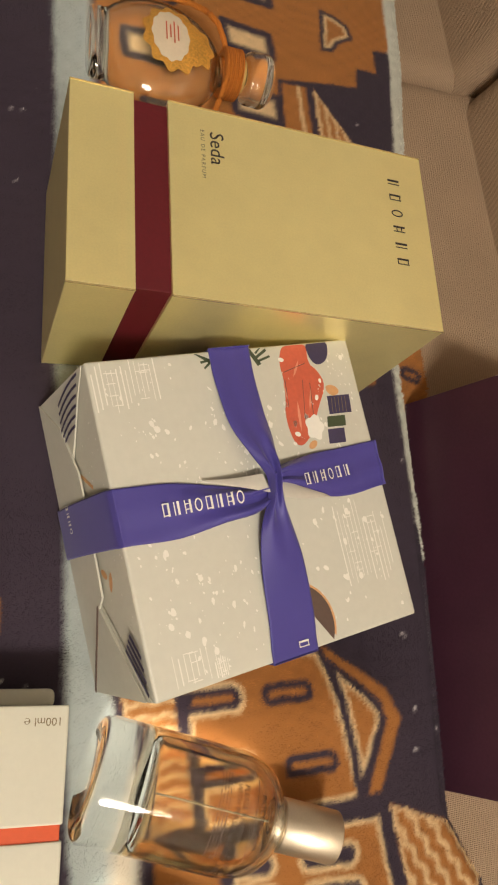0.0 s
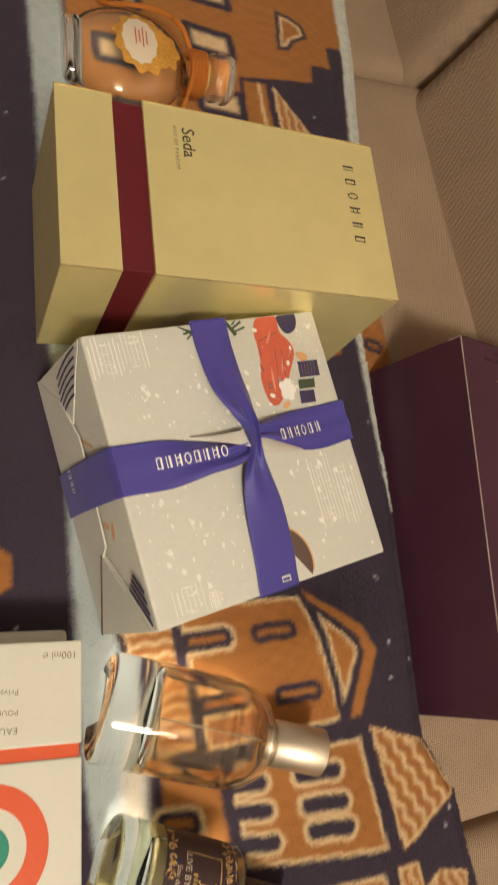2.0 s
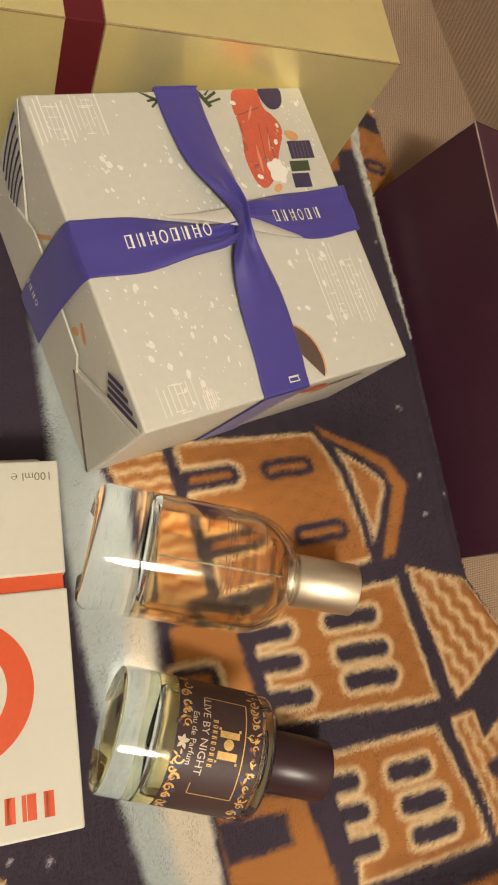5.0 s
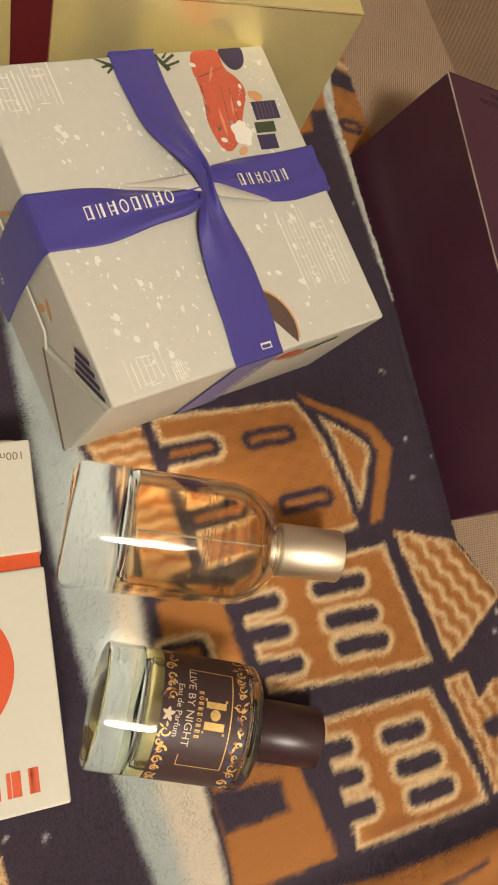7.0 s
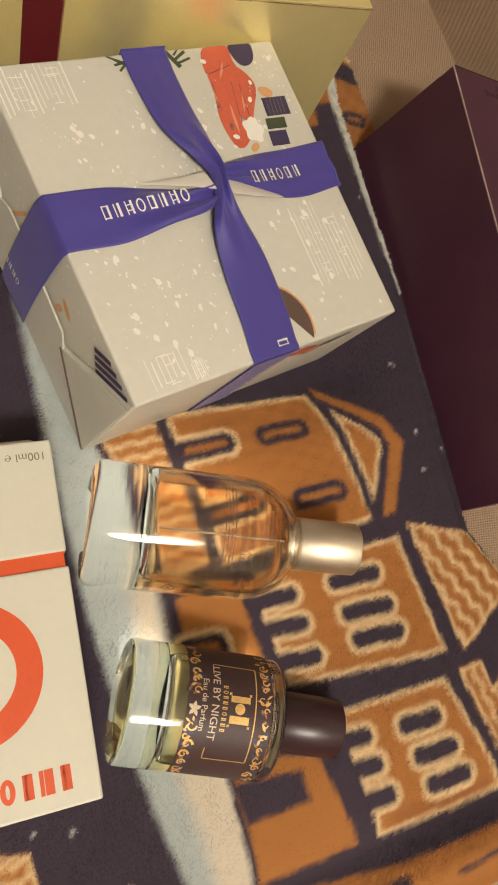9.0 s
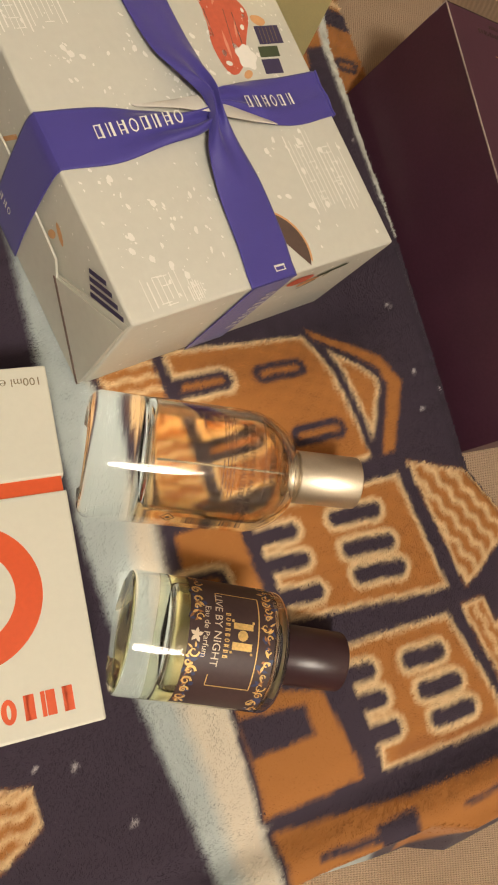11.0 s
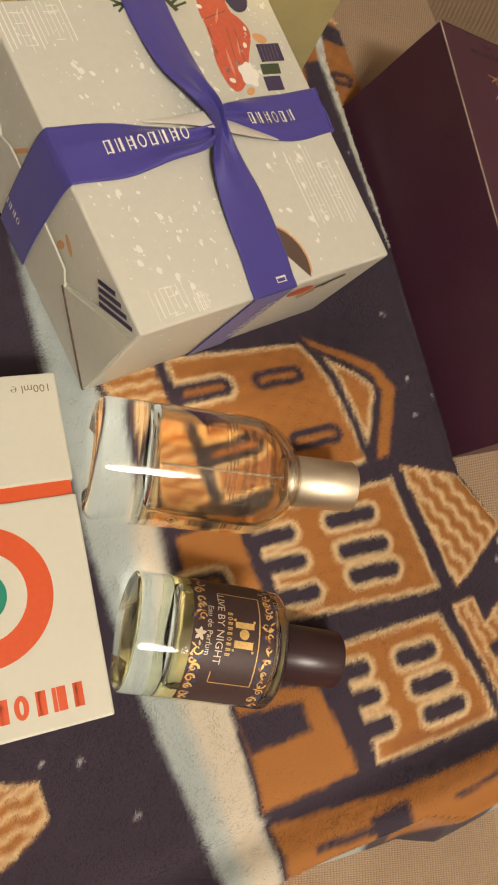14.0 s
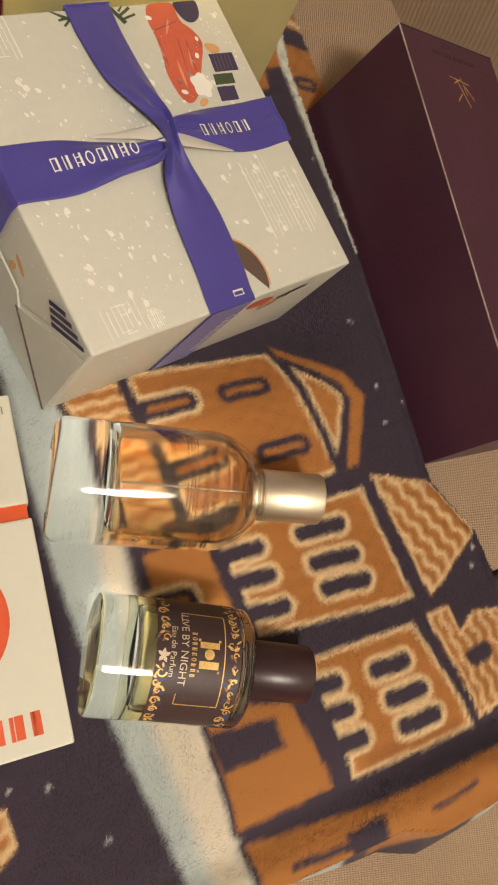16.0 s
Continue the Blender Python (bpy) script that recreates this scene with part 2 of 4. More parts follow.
slab("floor", (-2.6, -2.4, -0.52), (0.98, 2.4, -0.47), FLOOR, "brown carpeted floor of the living room", "floor")
slab("wall_east", (0.98, -2.4, -0.52), (1.08, 2.4, 2.05), WALL, "plain cream wall behind the sofa", "wall")
slab("wall_west", (-2.7, -2.4, -0.52), (-2.6, 2.4, 2.05), WALL, "plain cream wall facing the sofa", "wall")
slab("wall_north", (-2.7, 2.4, -0.52), (1.08, 2.5, 2.05), WALL, "plain cream side wall of the room", "wall")
slab("wall_south", (-2.7, -2.5, -0.52), (1.08, -2.4, 2.05), WALL, "plain cream side wall of the room", "wall")
slab("ceiling", (-2.7, -2.5, 2.05), (1.08, 2.5, 2.12), WALL, "plain cream ceiling", "ceiling")


# ---- sofa ----
SEAT = -0.020


def pillow(lo, hi, puff, radius, n=28):
    """A stuffed block with rounded edges and a slightly domed top and front."""
    bm = block(lo, hi, radius, 5)
    bmesh.ops.subdivide_edges(bm, edges=[e for e in bm.edges if e.calc_length() > 0.1], cuts=n // 2, use_grid_fill=True)
    c = [(a + b) / 2 for a, b in zip(lo, hi)]
    h = [(b - a) / 2 for a, b in zip(lo, hi)]
    for v in bm.verts:
        f = [max(0.0, 1 - abs((v.co[k] - c[k]) / h[k]) ** 4) for k in range(3)]
        v.co.z += puff * f[0] * f[1] * (1 if v.co.z > c[2] else 0)
        v.co += Vector([noise.noise(v.co * 9) * 0.0015 for _ in range(3)]) * (0.5 + f[0])
    return bm


sofa = thing("sofa", pose(0, 0, 0), "beige ribbed-cloth sofa with split seat and back cushions", "sofa")
BACK_X = 0.428
for lo, hi, lab in (((-0.30, -0.226, -0.20), (BACK_X + 0.06, 0.383, SEAT), ""), ((-0.30, 0.389, -0.20), (BACK_X + 0.06, 1.0, SEAT - 0.002), ""),
                    ((-0.30, -0.84, -0.20), (BACK_X + 0.06, -0.233, SEAT - 0.020), "")):
    part("seat_cushion", pillow(lo, hi, 0.0, 0.022), SOFA, sofa, lab, True)
for y0, y1 in ((-0.24, 0.375), (0.381, 1.0), (-0.84, -0.246)):
    bm = pillow((BACK_X, y0, SEAT - 0.05), (BACK_X + 0.17, y1, 0.42), 0.0, 0.035)
    bmesh.ops.rotate(bm, verts=bm.verts[:], cent=(BACK_X, 0, SEAT), matrix=Matrix.Rotation(radians(10), 3, "Y"))
    part("back_cushion", bm, SOFA, sofa, "", True)
part("base", block((-0.28, -0.85, -0.44), (0.62, 1.01, -0.205), 0.01), SOFA, sofa)
part("back_frame", block((0.70, -0.85, -0.44), (0.86, 1.01, 0.36), 0.02), SOFA, sofa)
for y0, y1 in ((-1.05, -0.852), (1.012, 1.2)):
    part("armrest", block((-0.30, y0, -0.44), (0.86, y1, 0.16), 0.03, 4), SOFA, sofa, "", True)
for x in (-0.24, 0.78):
    for y in (-0.95, 1.1):
        part("foot", block((x - 0.025, y - 0.025, -0.47), (x + 0.025, y + 0.025, -0.438), 0.003), INK, sofa)


# ---- blanket ----
def step(a):
    a = np.clip(a, 0, 1)
    return a * a * (3 - 2 * a)


GX = Vector((0.14245, 0.02555, -0.0144)).normalized()
GZ = GX.cross(Vector((-0.02315, 0.14475, 0.0145))).normalized()
GY = GZ.cross(GX)
GL, GW, GH = 0.1454, 0.1473, 0.0715
GIFT = (Matrix((GX, GY, GZ)).transposed()).to_4x4()
GIFT.translation = Vector((0.1002, -0.0774, 0.0705)) - GZ * GH


def ground(x, y):
    """Height of the blanket's cloth: it sags to the front corner, and takes the tilt of the gift box."""
    dip = -0.020 * step((0.20 - x) / 0.11) * step((-0.04 - y) / 0.14)
    tilt = np.clip(-0.0025 - 0.1157 * (x - 0.092) + 0.0816 * (y + 0.0716), -0.0165, 0.013)
    near = step(1 - np.maximum(np.abs(x - 0.16) - 0.07, 0) / 0.05) * step(1 - np.maximum(np.abs(y - 0.01) - 0.06, 0) / 0.05)
    waves = 0.0012 * np.sin(31 * x + 9 * y) * np.sin(23 * y - 11 * x + 1)
    return dip * (1 - near) + tilt * near + waves


EDGE_Y = (-0.40, -0.31, -0.268, -0.234, -0.198, -0.163, -0.119, -0.043, 0.013, 0.113, 0.295, 0.366, 0.435, 0.60)
EDGE_X = (0.286, 0.293, 0.300, 0.297, 0.297, 0.281, 0.285, 0.294, 0.298, 0.303, 0.345, 0.357, 0.363, 0.371)
END_X = (-0.16, 0.05, 0.139, 0.187, 0.208, 0.257, 0.30)
END_Y = (-0.318, -0.316, -0.312, -0.312, -0.322, -0.323, -0.318)


def cloth(x, y):
    """Height of the blanket with its rounded border and the end that hangs over the cushion's gap."""
    z = ground(x, y)
    rim = np.interp(y, EDGE_Y, EDGE_X) - x
    z = z - 0.005 * step(1 - rim / 0.007)
    z = z - 0.003 * np.exp(-((y + 0.289 + 0.004 * np.sin(25 * x)) / 0.009) ** 2) + 0.003 * np.exp(-((y + 0.306) / 0.009) ** 2)
    over = np.maximum(np.interp(x, END_X, END_Y) - y, 0)
    return z - over * 1.6 - 0.010 * step(over / 0.01)


NAVY, ORANGE, CREAM, ICE, PALE = ((0.039, 0.025, 0.044), (0.40, 0.155, 0.033), (0.74, 0.53, 0.29), (0.43, 0.48, 0.47), (0.66, 0.58, 0.46))


def inside(P, ring):
    """Signed distance from points to a closed ring, negative within."""
    best, odd = np.full(len(P), 9.0), np.zeros(len(P), bool)
    ring = np.array(ring, float)
    for a, b in zip(ring, np.roll(ring, -1, 0)):
        d = b - a
        t = np.clip(((P - a) @ d) / (d @ d + 1e-12), 0, 1)
        best = np.minimum(best, np.hypot(*(P - a - t[:, None] * d).T))
        crosses = ((a[1] > P[:, 1]) != (b[1] > P[:, 1])) & (P[:, 0] < (b[0] - a[0]) * (P[:, 1] - a[1]) / (b[1] - a[1] + 1e-12) + a[0])
        odd ^= crosses
    return np.where(odd, -best, best)


def rod(P, a, b):
    a, b = np.array(a, float), np.array(b, float)
    d = b - a
    t = np.clip(((P - a) @ d) / (d @ d), 0, 1)
    return np.hypot(*(P - a - t[:, None] * d).T)


def dye(C, dist, colour, soft=0.0009):
    w = np.clip(0.5 - dist / (2 * soft), 0, 1)[:, None]
    C[:] = C * (1 - w) + np.array(colour) * w


def inset(q, u, v):
    """Place in a four-cornered facade: u from its foot to its eaves, v across."""
    a, b, c, d = (np.array(p) for p in q)
    return (a * (1 - u) + b * u) * (1 - v) + (d * (1 - u) + c * u) * v


def slot_window(C, P, a, b, half, style, wall=None):
    """A slot with rounded ends; given its wall, it opens at the foot into the dark line below."""
    a, b = np.array(a, float), np.array(b, float)
    d = (b - a) / np.hypot(*(b - a))
    n = np.array((-d[1], d[0]))
    r = min(0.0030, half * 0.8)
    a, b, half = a + d * r, b - d * r, half - r
    foot = a - d * (0.016 if wall else 0)
    s = inside(P, [a + n * half, a - n * half, b - n * half, b + n * half]) - r - 0.0015
    o = s
    if wall:
        o = inside(P, [foot + n * half, foot - n * half, b - n * half, b + n * half]) - r - 0.0015
        o = np.maximum(o, inside(P, wall) - 0.006)
        rim = np.maximum(o - 0.0026, inside(P, wall))
    else:
        rim = s - 0.0028
    if style == "filled":
        dye(C, rim, CREAM)
        dye(C, o, NAVY)
    else:
        dye(C, rim, CREAM if style == "rimmed" else ORANGE)
        dye(C, o, NAVY)
        dye(C, s + 0.0040, ORANGE)


def facade(C, P, q, line=True):
    s = inside(P, q)
    dye(C, s - (0.0065 if line else 0.0030), NAVY)
    dye(C, s, CREAM if line else ORANGE)
    dye(C, s + 0.0022, ORANGE)


FAC_A = ((0.134, -0.062), (0.217, -0.066), (0.226, -0.142), (0.139, -0.142))
FAC_B = ((0.152, -0.151), (0.235, -0.154), (0.240, -0.217), (0.155, -0.206))
FAC_C = ((0.172, -0.224), (0.233, -0.228), (0.246, -0.287), (0.175, -0.283))
FAC_D = ((0.1190, -0.226), (0.158, -0.240), (0.165, -0.283), (0.1175, -0.284))


def wavy(C, P, ring, along, pitch, amp):
    s = inside(P, ring)
    d = np.array((math.cos(along), math.sin(along)))
    u, v = P @ d, P @ np.array((-d[1], d[0]))
    w = np.abs(((u + amp * np.sin(v * 2 * math.pi / 0.011)) / pitch) % 1 - 0.5) * pitch
    band = np.where(s < 0, w - pitch * 0.17, 1)
    dye(C, s - 0.004, NAVY)
    dye(C, s, ORANGE)
    dye(C, band, CREAM, 0.0012)
    dye(C, np.where(s < 0, np.abs(s + 0.0012) - 0.0008, 1), CREAM)


def print_colour(x, y, rng):
    P = np.stack((x, y), 1)
    P = P + rng.normal(0, 0.00022, P.shape) + np.stack((np.sin(y * 420) + np.sin(y * 173), np.sin(x * 390) + np.sin(x * 151)), 1) * 0.0002
    x, y = P.T
    C = np.tile(np.array(NAVY), (len(P), 1))
    # snow on the ground of the row
    left = np.interp(y, (-0.36, -0.29, -0.276, -0.219, -0.144, -0.058, 0.02, 0.10, 0.268, 0.6), (0.092, 0.088, 0.086, 0.078, 0.074, 0.074, 0.077, 0.075, 0.083, 0.09))
    right = np.interp(y, (-0.36, -0.294, -0.244, -0.168, -0.154, -0.10, -0.07, 0.10, 0.308, 0.6), (0.118, 0.115, 0.119, 0.106, 0.106, 0.113, 0.098, 0.098, 0.107, 0.11))
    mid = left + (right - left) * np.interp(y, (-0.30, -0.2, -0.1, 0.1), (0.40, 0.42, 0.85, 1.1))
    dye(C, np.maximum(left - x, x - right), ICE, 0.002)
    dye(C, np.maximum(mid - x, x - right), PALE, 0.004)
    # first house: striped porch, facade with outlined windows, gable
    wavy(C, P, ((0.098, -0.060), (0.131, -0.060), (0.134, -0.140), (0.112, -0.140)), math.pi / 2, 0.007, 0.0006)
    facade(C, P, FAC_A)
    for u, v in ((0.16, 0.26), (0.67, 0.26), (0.16, 0.70), (0.72, 0.74)):
        slot_window(C, P, inset(FAC_A, u - 0.16, v), inset(FAC_A, u + 0.17, v), 0.0042, "rimmed" if u < 0.3 else "bare", FAC_A if u < 0.3 else None)
    gable = ((0.221, -0.062), (0.251, -0.090), (0.258, -0.106), (0.239, -0.142), (0.229, -0.142))
    s = inside(P, gable)
    dye(C, s, ORANGE)
    s = inside(P, ((0.221, -0.068), (0.2475, -0.097), (0.249, -0.106), (0.231, -0.143), (0.224, -0.143)))
    dye(C, s, NAVY)
    s = inside(P, ((0.2245, -0.078), (0.2445, -0.102), (0.2435, -0.107), (0.229, -0.133)))
    dye(C, s, CREAM)
    dye(C, s + 0.0022, ORANGE)
    # second house with its scalloped roof
    facade(C, P, FAC_B)
    for u0, u1, vs in ((0.45, 0.77, (0.24, 0.52, 0.75)), (0.0, 0.22, (0.24, 0.50, 0.80))):
        for v in vs:
            slot_window(C, P, inset(FAC_B, u0, v), inset(FAC_B, u1, v), 0.0026, "filled", None if u0 else FAC_B)
    wavy(C, P, ((0.243, -0.149), (0.279, -0.164), (0.297, -0.196), (0.250, -0.220)), 0.45, 0.0092, 0.0012)
    # low annex behind the bottles
    facade(C, P, ((0.115, -0.150), (0.145, -0.150), (0.148, -0.206), (0.114, -0.206)), False)
    slot_window(C, P, (0.112, -0.176), (0.132, -0.178), 0.005, "rimmed")
    # third house, its roof and dormer
    facade(C, P, FAC_C)
    # shade of nap brushed the other way, dyed darker along the fold
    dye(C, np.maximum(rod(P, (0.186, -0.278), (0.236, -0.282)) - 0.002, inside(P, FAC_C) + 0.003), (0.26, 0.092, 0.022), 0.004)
    for u0, u1, vs in ((0.44, 0.78, (0.27, 0.53, 0.77)), (0.0, 0.18, (0.24, 0.47, 0.72))):
        for v in vs:
            slot_window(C, P, inset(FAC_C, u0, v), inset(FAC_C, u1, v), 0.0027, "filled", None if u0 else FAC_C)
    wavy(C, P, ((0.242, -0.227), (0.257, -0.227), (0.258, -0.241), (0.271, -0.235), (0.290, -0.240), (0.286, -0.262), (0.268, -0.282), (0.251, -0.285)), 0.12, 0.0075, 0.0010)
    dye(C, rod(P, (0.260, -0.256), (0.268, -0.256)) - 0.0048, NAVY)
    # wide doorway
    facade(C, P, FAC_D, False)
    dye(C, inside(P, ((0.1185, -0.239), (0.149, -0.243), (0.149, -0.257), (0.1185, -0.258))), NAVY)
    # houses at the hanging end
    facade(C, P, ((0.1185, -0.291), (0.186, -0.297), (0.256, -0.300), (0.256, -0.325), (0.1185, -0.330)), False)
    dye(C, rod(P, (0.135, -0.306), (0.160, -0.308)) - 0.0018, NAVY)
    dye(C, rod(P, (0.205, -0.310), (0.232, -0.309)) - 0.0012, NAVY)
    dye(C, inside(P, ((0.160, -0.303), (0.180, -0.301), (0.180, -0.335), (0.166, -0.335))), NAVY)
    dye(C, inside(P, ((0.135, -0.318), (0.166, -0.316), (0.168, -0.345), (0.130, -0.345))), ICE, 0.002)
    dye(C, inside(P, ((0.245, -0.316), (0.275, -0.310), (0.275, -0.345), (0.245, -0.345))), ICE, 0.002)
    # castle at the far end, with stepped battlements
    keep = ((0.112, 0.60), (0.112, 0.215), (0.235, 0.205), (0.240, 0.329), (0.307, 0.336), (0.310, 0.355), (0.328, 0.354), (0.329, 0.376), (0.351, 0.379), (0.360, 0.434), (0.360, 0.60))
    dye(C, inside(P, keep), ORANGE)
    for a, b in (((0.207, 0.412), (0.243, 0.408)), ((0.204, 0.362), (0.238, 0.357)), ((0.206, 0.305), (0.238, 0.300)), ((0.140, 0.392), (0.166, 0.388)), ((0.130, 0.335), (0.162, 0.332)), ((0.140, 0.278), (0.165, 0.275)), ((0.21, 0.462), (0.245, 0.458)), ((0.28, 0.462), (0.31, 0.458))):
        s = inside(P, (np.array(a) + (0, 0.010), np.array(a) - (0, 0.010), np.array(b) - (0, 0.010), np.array(b) + (0, 0.010)))
        dye(C, s - 0.004, NAVY)
        dye(C, s + 0.003, CREAM, 0.002)
    drop = ((0.286, 0.405), (0.281, 0.364), (0.291, 0.365), (0.298, 0.374), (0.312, 0.382), (0.309, 0.395), (0.297, 0.402))
    s = inside(P, drop)
    dye(C, s, NAVY)
    dye(C, s + 0.0035, CREAM)
    dye(C, s + 0.0060, ORANGE)
    # small striped roofs between the castle and the sky
    s = inside(P, ((0.238, 0.205), (0.262, 0.205), (0.262, 0.326), (0.243, 0.326)))
    dye(C, s - 0.002, NAVY)
    dye(C, s, ORANGE)
    dye(C, np.abs(x - 0.256) + np.where(s < 0, 0, 1) - 0.0014, CREAM)
    wavy(C, P, ((0.268, 0.326), (0.268, 0.270), (0.294, 0.284)), 0.0, 0.0065, 0.0004)
    dye(C, inside(P, ((0.255, 0.10), (0.268, 0.094), (0.279, 0.096), (0.282, 0.110), (0.297, 0.113), (0.299, 0.14), (0.250, 0.14))), ORANGE)
    # next row's roof tips towards the front
    wavy(C, P, ((0.010, -0.228), (0.026, -0.233), (0.027, -0.249), (0.012, -0.257), (-0.03, -0.27), (-0.03, -0.215)), math.pi / 2, 0.007, 0.0008)
    dye(C, inside(P, ((0.0, -0.012), (0.036, -0.016), (0.045, -0.024), (0.043, -0.040), (0.030, -0.046), (0.0, -0.046))), ORANGE)
    # stars in the night sky
    stars = np.random.default_rng(5)
    for _ in range(190):
        p = stars.uniform((-0.12, -0.34), (0.35, 0.42))
        if not (np.interp(p[1], (-0.3, -0.06, 0.6), (0.055, 0.062, 0.075)) > p[0] or 0.262 < p[0] < np.interp(p[1], EDGE_Y, EDGE_X) - 0.008):
            continue
        if 0.262 < p[0] and (p[1] > 0.33 or -0.225 < p[1] < -0.15 or p[1] < -0.235):
            continue
        dye(C, np.abs(np.hypot(x - p[0], y - p[1])) - stars.uniform(0.0004, 0.0009), (0.62, 0.58, 0.58), 0.0006)
    for p in ((0.268, -0.103), (0.281, -0.116), (0.264, -0.124), (0.270, -0.062), (0.288, -0.205), (0.282, -0.214), (0.045, -0.232), (0.062, -0.262)):
        dye(C, np.hypot(x - p[0], y - p[1]) - 0.0011, (0.62, 0.58, 0.58), 0.0006)
    # pale bound border
    rim = np.interp(y, EDGE_Y, EDGE_X) - x
    dye(C, np.where(y > -0.02, rim - np.interp(y, (-0.02, 0.01, 0.12, 0.5), (0.001, 0.0055, 0.0085, 0.017)), 1), (0.62, 0.63, 0.56), 0.001)
    return C


def coloured_mesh(name, verts, faces, colours, parent, label="", kind=""):
    me = bpy.data.meshes.new(name)
    n = faces.shape[1]
    me.vertices.add(len(verts))
    me.vertices.foreach_set("co", verts.astype(np.float32).ravel())
    me.loops.add(faces.size)
    me.loops.foreach_set("vertex_index", faces.astype(np.int32).ravel())
    me.polygons.add(len(faces))
    me.polygons.foreach_set("loop_start", np.arange(0, faces.size, n, dtype=np.int32))
    me.polygons.foreach_set("use_smooth", np.ones(len(faces), bool))
    me.update(calc_edges=True)
    a = me.color_attributes.new("dye", "FLOAT_COLOR", "POINT")
    a.data.foreach_set("color", np.concatenate((colours, np.ones((len(colours), 1))), 1).astype(np.float32).ravel())
    me.materials.append(PILE)
    if n == 3:
        nap = verts.reshape(-1, 3, 3)
        way = (nap[:, 2] - nap[:, 0]) / 0.0026
        up = np.stack((way[:, 0] * 0.30, way[:, 1] * 0.30, np.ones(len(way))), 1)
        up /= np.linalg.norm(up, axis=1, keepdims=True)
        me.normals_split_custom_set_from_vertices(np.repeat(up, 3, 0).astype(np.float32))
    ob = new(name, me)
    ob.parent = parent
    return tagged(ob, label, "", "", kind)


def pile(x, y, z, colours, rng, length):
    """Short tapering tufts, one triangle each, leaning with the nap and lit as the cloth under them."""
    n = len(x)
    lean = 0.9 + 0.8 * np.sin(17 * x + 5 * np.sin(13 * y)) + rng.normal(0, 0.42, n)
    reach = length * rng.uniform(0.6, 1.25, n)
    tip = np.stack((x + np.cos(lean) * reach * 0.9, y + np.sin(lean) * reach * 0.9, z + reach * rng.uniform(0.10, 0.36, n)), 1)
    face = lean + math.pi / 2 + rng.normal(0, 0.35, n)
    side = np.stack((np.cos(face), np.sin(face), np.zeros(n)), 1) * 0.00042
    root = np.stack((x, y, z - 0.0005), 1)
    cross = side[:, 0] * (tip[:, 1] - y) - side[:, 1] * (tip[:, 0] - x)
    side = side * np.where(cross < 0, -1.0, 1.0)[:, None]
    verts = np.stack((root - side, root + side, tip), 1).reshape(-1, 3)
    nap = 1 + 0.20 * np.sin(57 * x + 21 * np.sin(33 * y)) * np.sin(49 * y + 17 * np.sin(29 * x)) + 0.05 * np.sin(190 * x + 3 * np.sin(140 * y))
    tone = colours * rng.uniform(0.92, 1.08, (n, 1)) * nap[:, None]
    C = np.stack((tone * 0.94, tone * 0.94, tone * 1.06), 1).reshape(-1, 3)
    return verts, np.arange(3 * n).reshape(-1, 3), np.clip(C, 0, 1)


rng = np.random.default_rng(3)
blanket = thing("blanket", pose(0, 0, 0), "navy plush throw printed with orange houses, spread over the sofa", "blanket")
NS, NY = 240, 520
ys = np.linspace(-0.372, 0.56, NY)
S, Y = np.meshgrid(np.linspace(0, 1, NS), ys)
X = -0.16 + S * (np.interp(Y, EDGE_Y, EDGE_X) + 0.16)
X, Y = X.ravel(), Y.ravel()
k = np.arange(NS * NY).reshape(NY, NS)
quads = np.stack((k[:-1, :-1], k[:-1, 1:], k[1:, 1:], k[1:, :-1]), -1).reshape(-1, 4)
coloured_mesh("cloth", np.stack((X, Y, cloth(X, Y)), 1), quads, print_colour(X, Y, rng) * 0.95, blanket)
COUNT = 560000
fy = rng.uniform(-0.352, 0.45, COUNT)
fx = rng.uniform(-0.01, 1.0, COUNT)
fx = -0.03 + (np.interp(fy, EDGE_Y, EDGE_X) + 0.0305) * np.abs(fx)
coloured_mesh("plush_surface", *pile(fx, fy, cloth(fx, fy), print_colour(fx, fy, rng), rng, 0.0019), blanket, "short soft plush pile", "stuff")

# the layer folded under, which shows beyond the bound border
lx, ly = np.meshgrid(np.linspace(0.27, 0.330, 40), np.linspace(0.080, 0.27, 110))
lx = (lx + 0.02 * (ly - 0.12) + 0.0015 * np.sin(ly * 60)).ravel()
ly = ly.ravel()


def under_colour(x, y):
    C = np.tile(np.array(ORANGE), (len(x), 1))
    P = np.stack((x, y), 1)
    slot_window(C, P, (0.312, 0.112), (0.325, 0.107), 0.004, "bare")
    dye(C, np.abs(y - 0.158 + 0.5 * (x - 0.3)) - 0.008, NAVY)
    dye(C, np.abs(y - 0.172 + 0.5 * (x - 0.3)) - 0.003, CREAM)
    return C


k = np.arange(40 * 110).reshape(110, 40)
quads = np.stack((k[:-1, :-1], k[:-1, 1:], k[1:, 1:], k[1:, :-1]), -1).reshape(-1, 4)
low = np.full(len(lx), SEAT + 0.005)
coloured_mesh("folded_layer", np.stack((lx, ly, low), 1), quads, under_colour(lx, ly) * 0.95, blanket)
ux, uy = rng.uniform(0.275, 0.331, 22000), rng.uniform(0.080, 0.27, 22000)
ux = ux + 0.02 * (uy - 0.12)
coloured_mesh("folded_plush", *pile(ux, uy, np.full(len(ux), SEAT + 0.005), under_colour(ux, uy), rng, 0.003), blanket, "", "stuff")


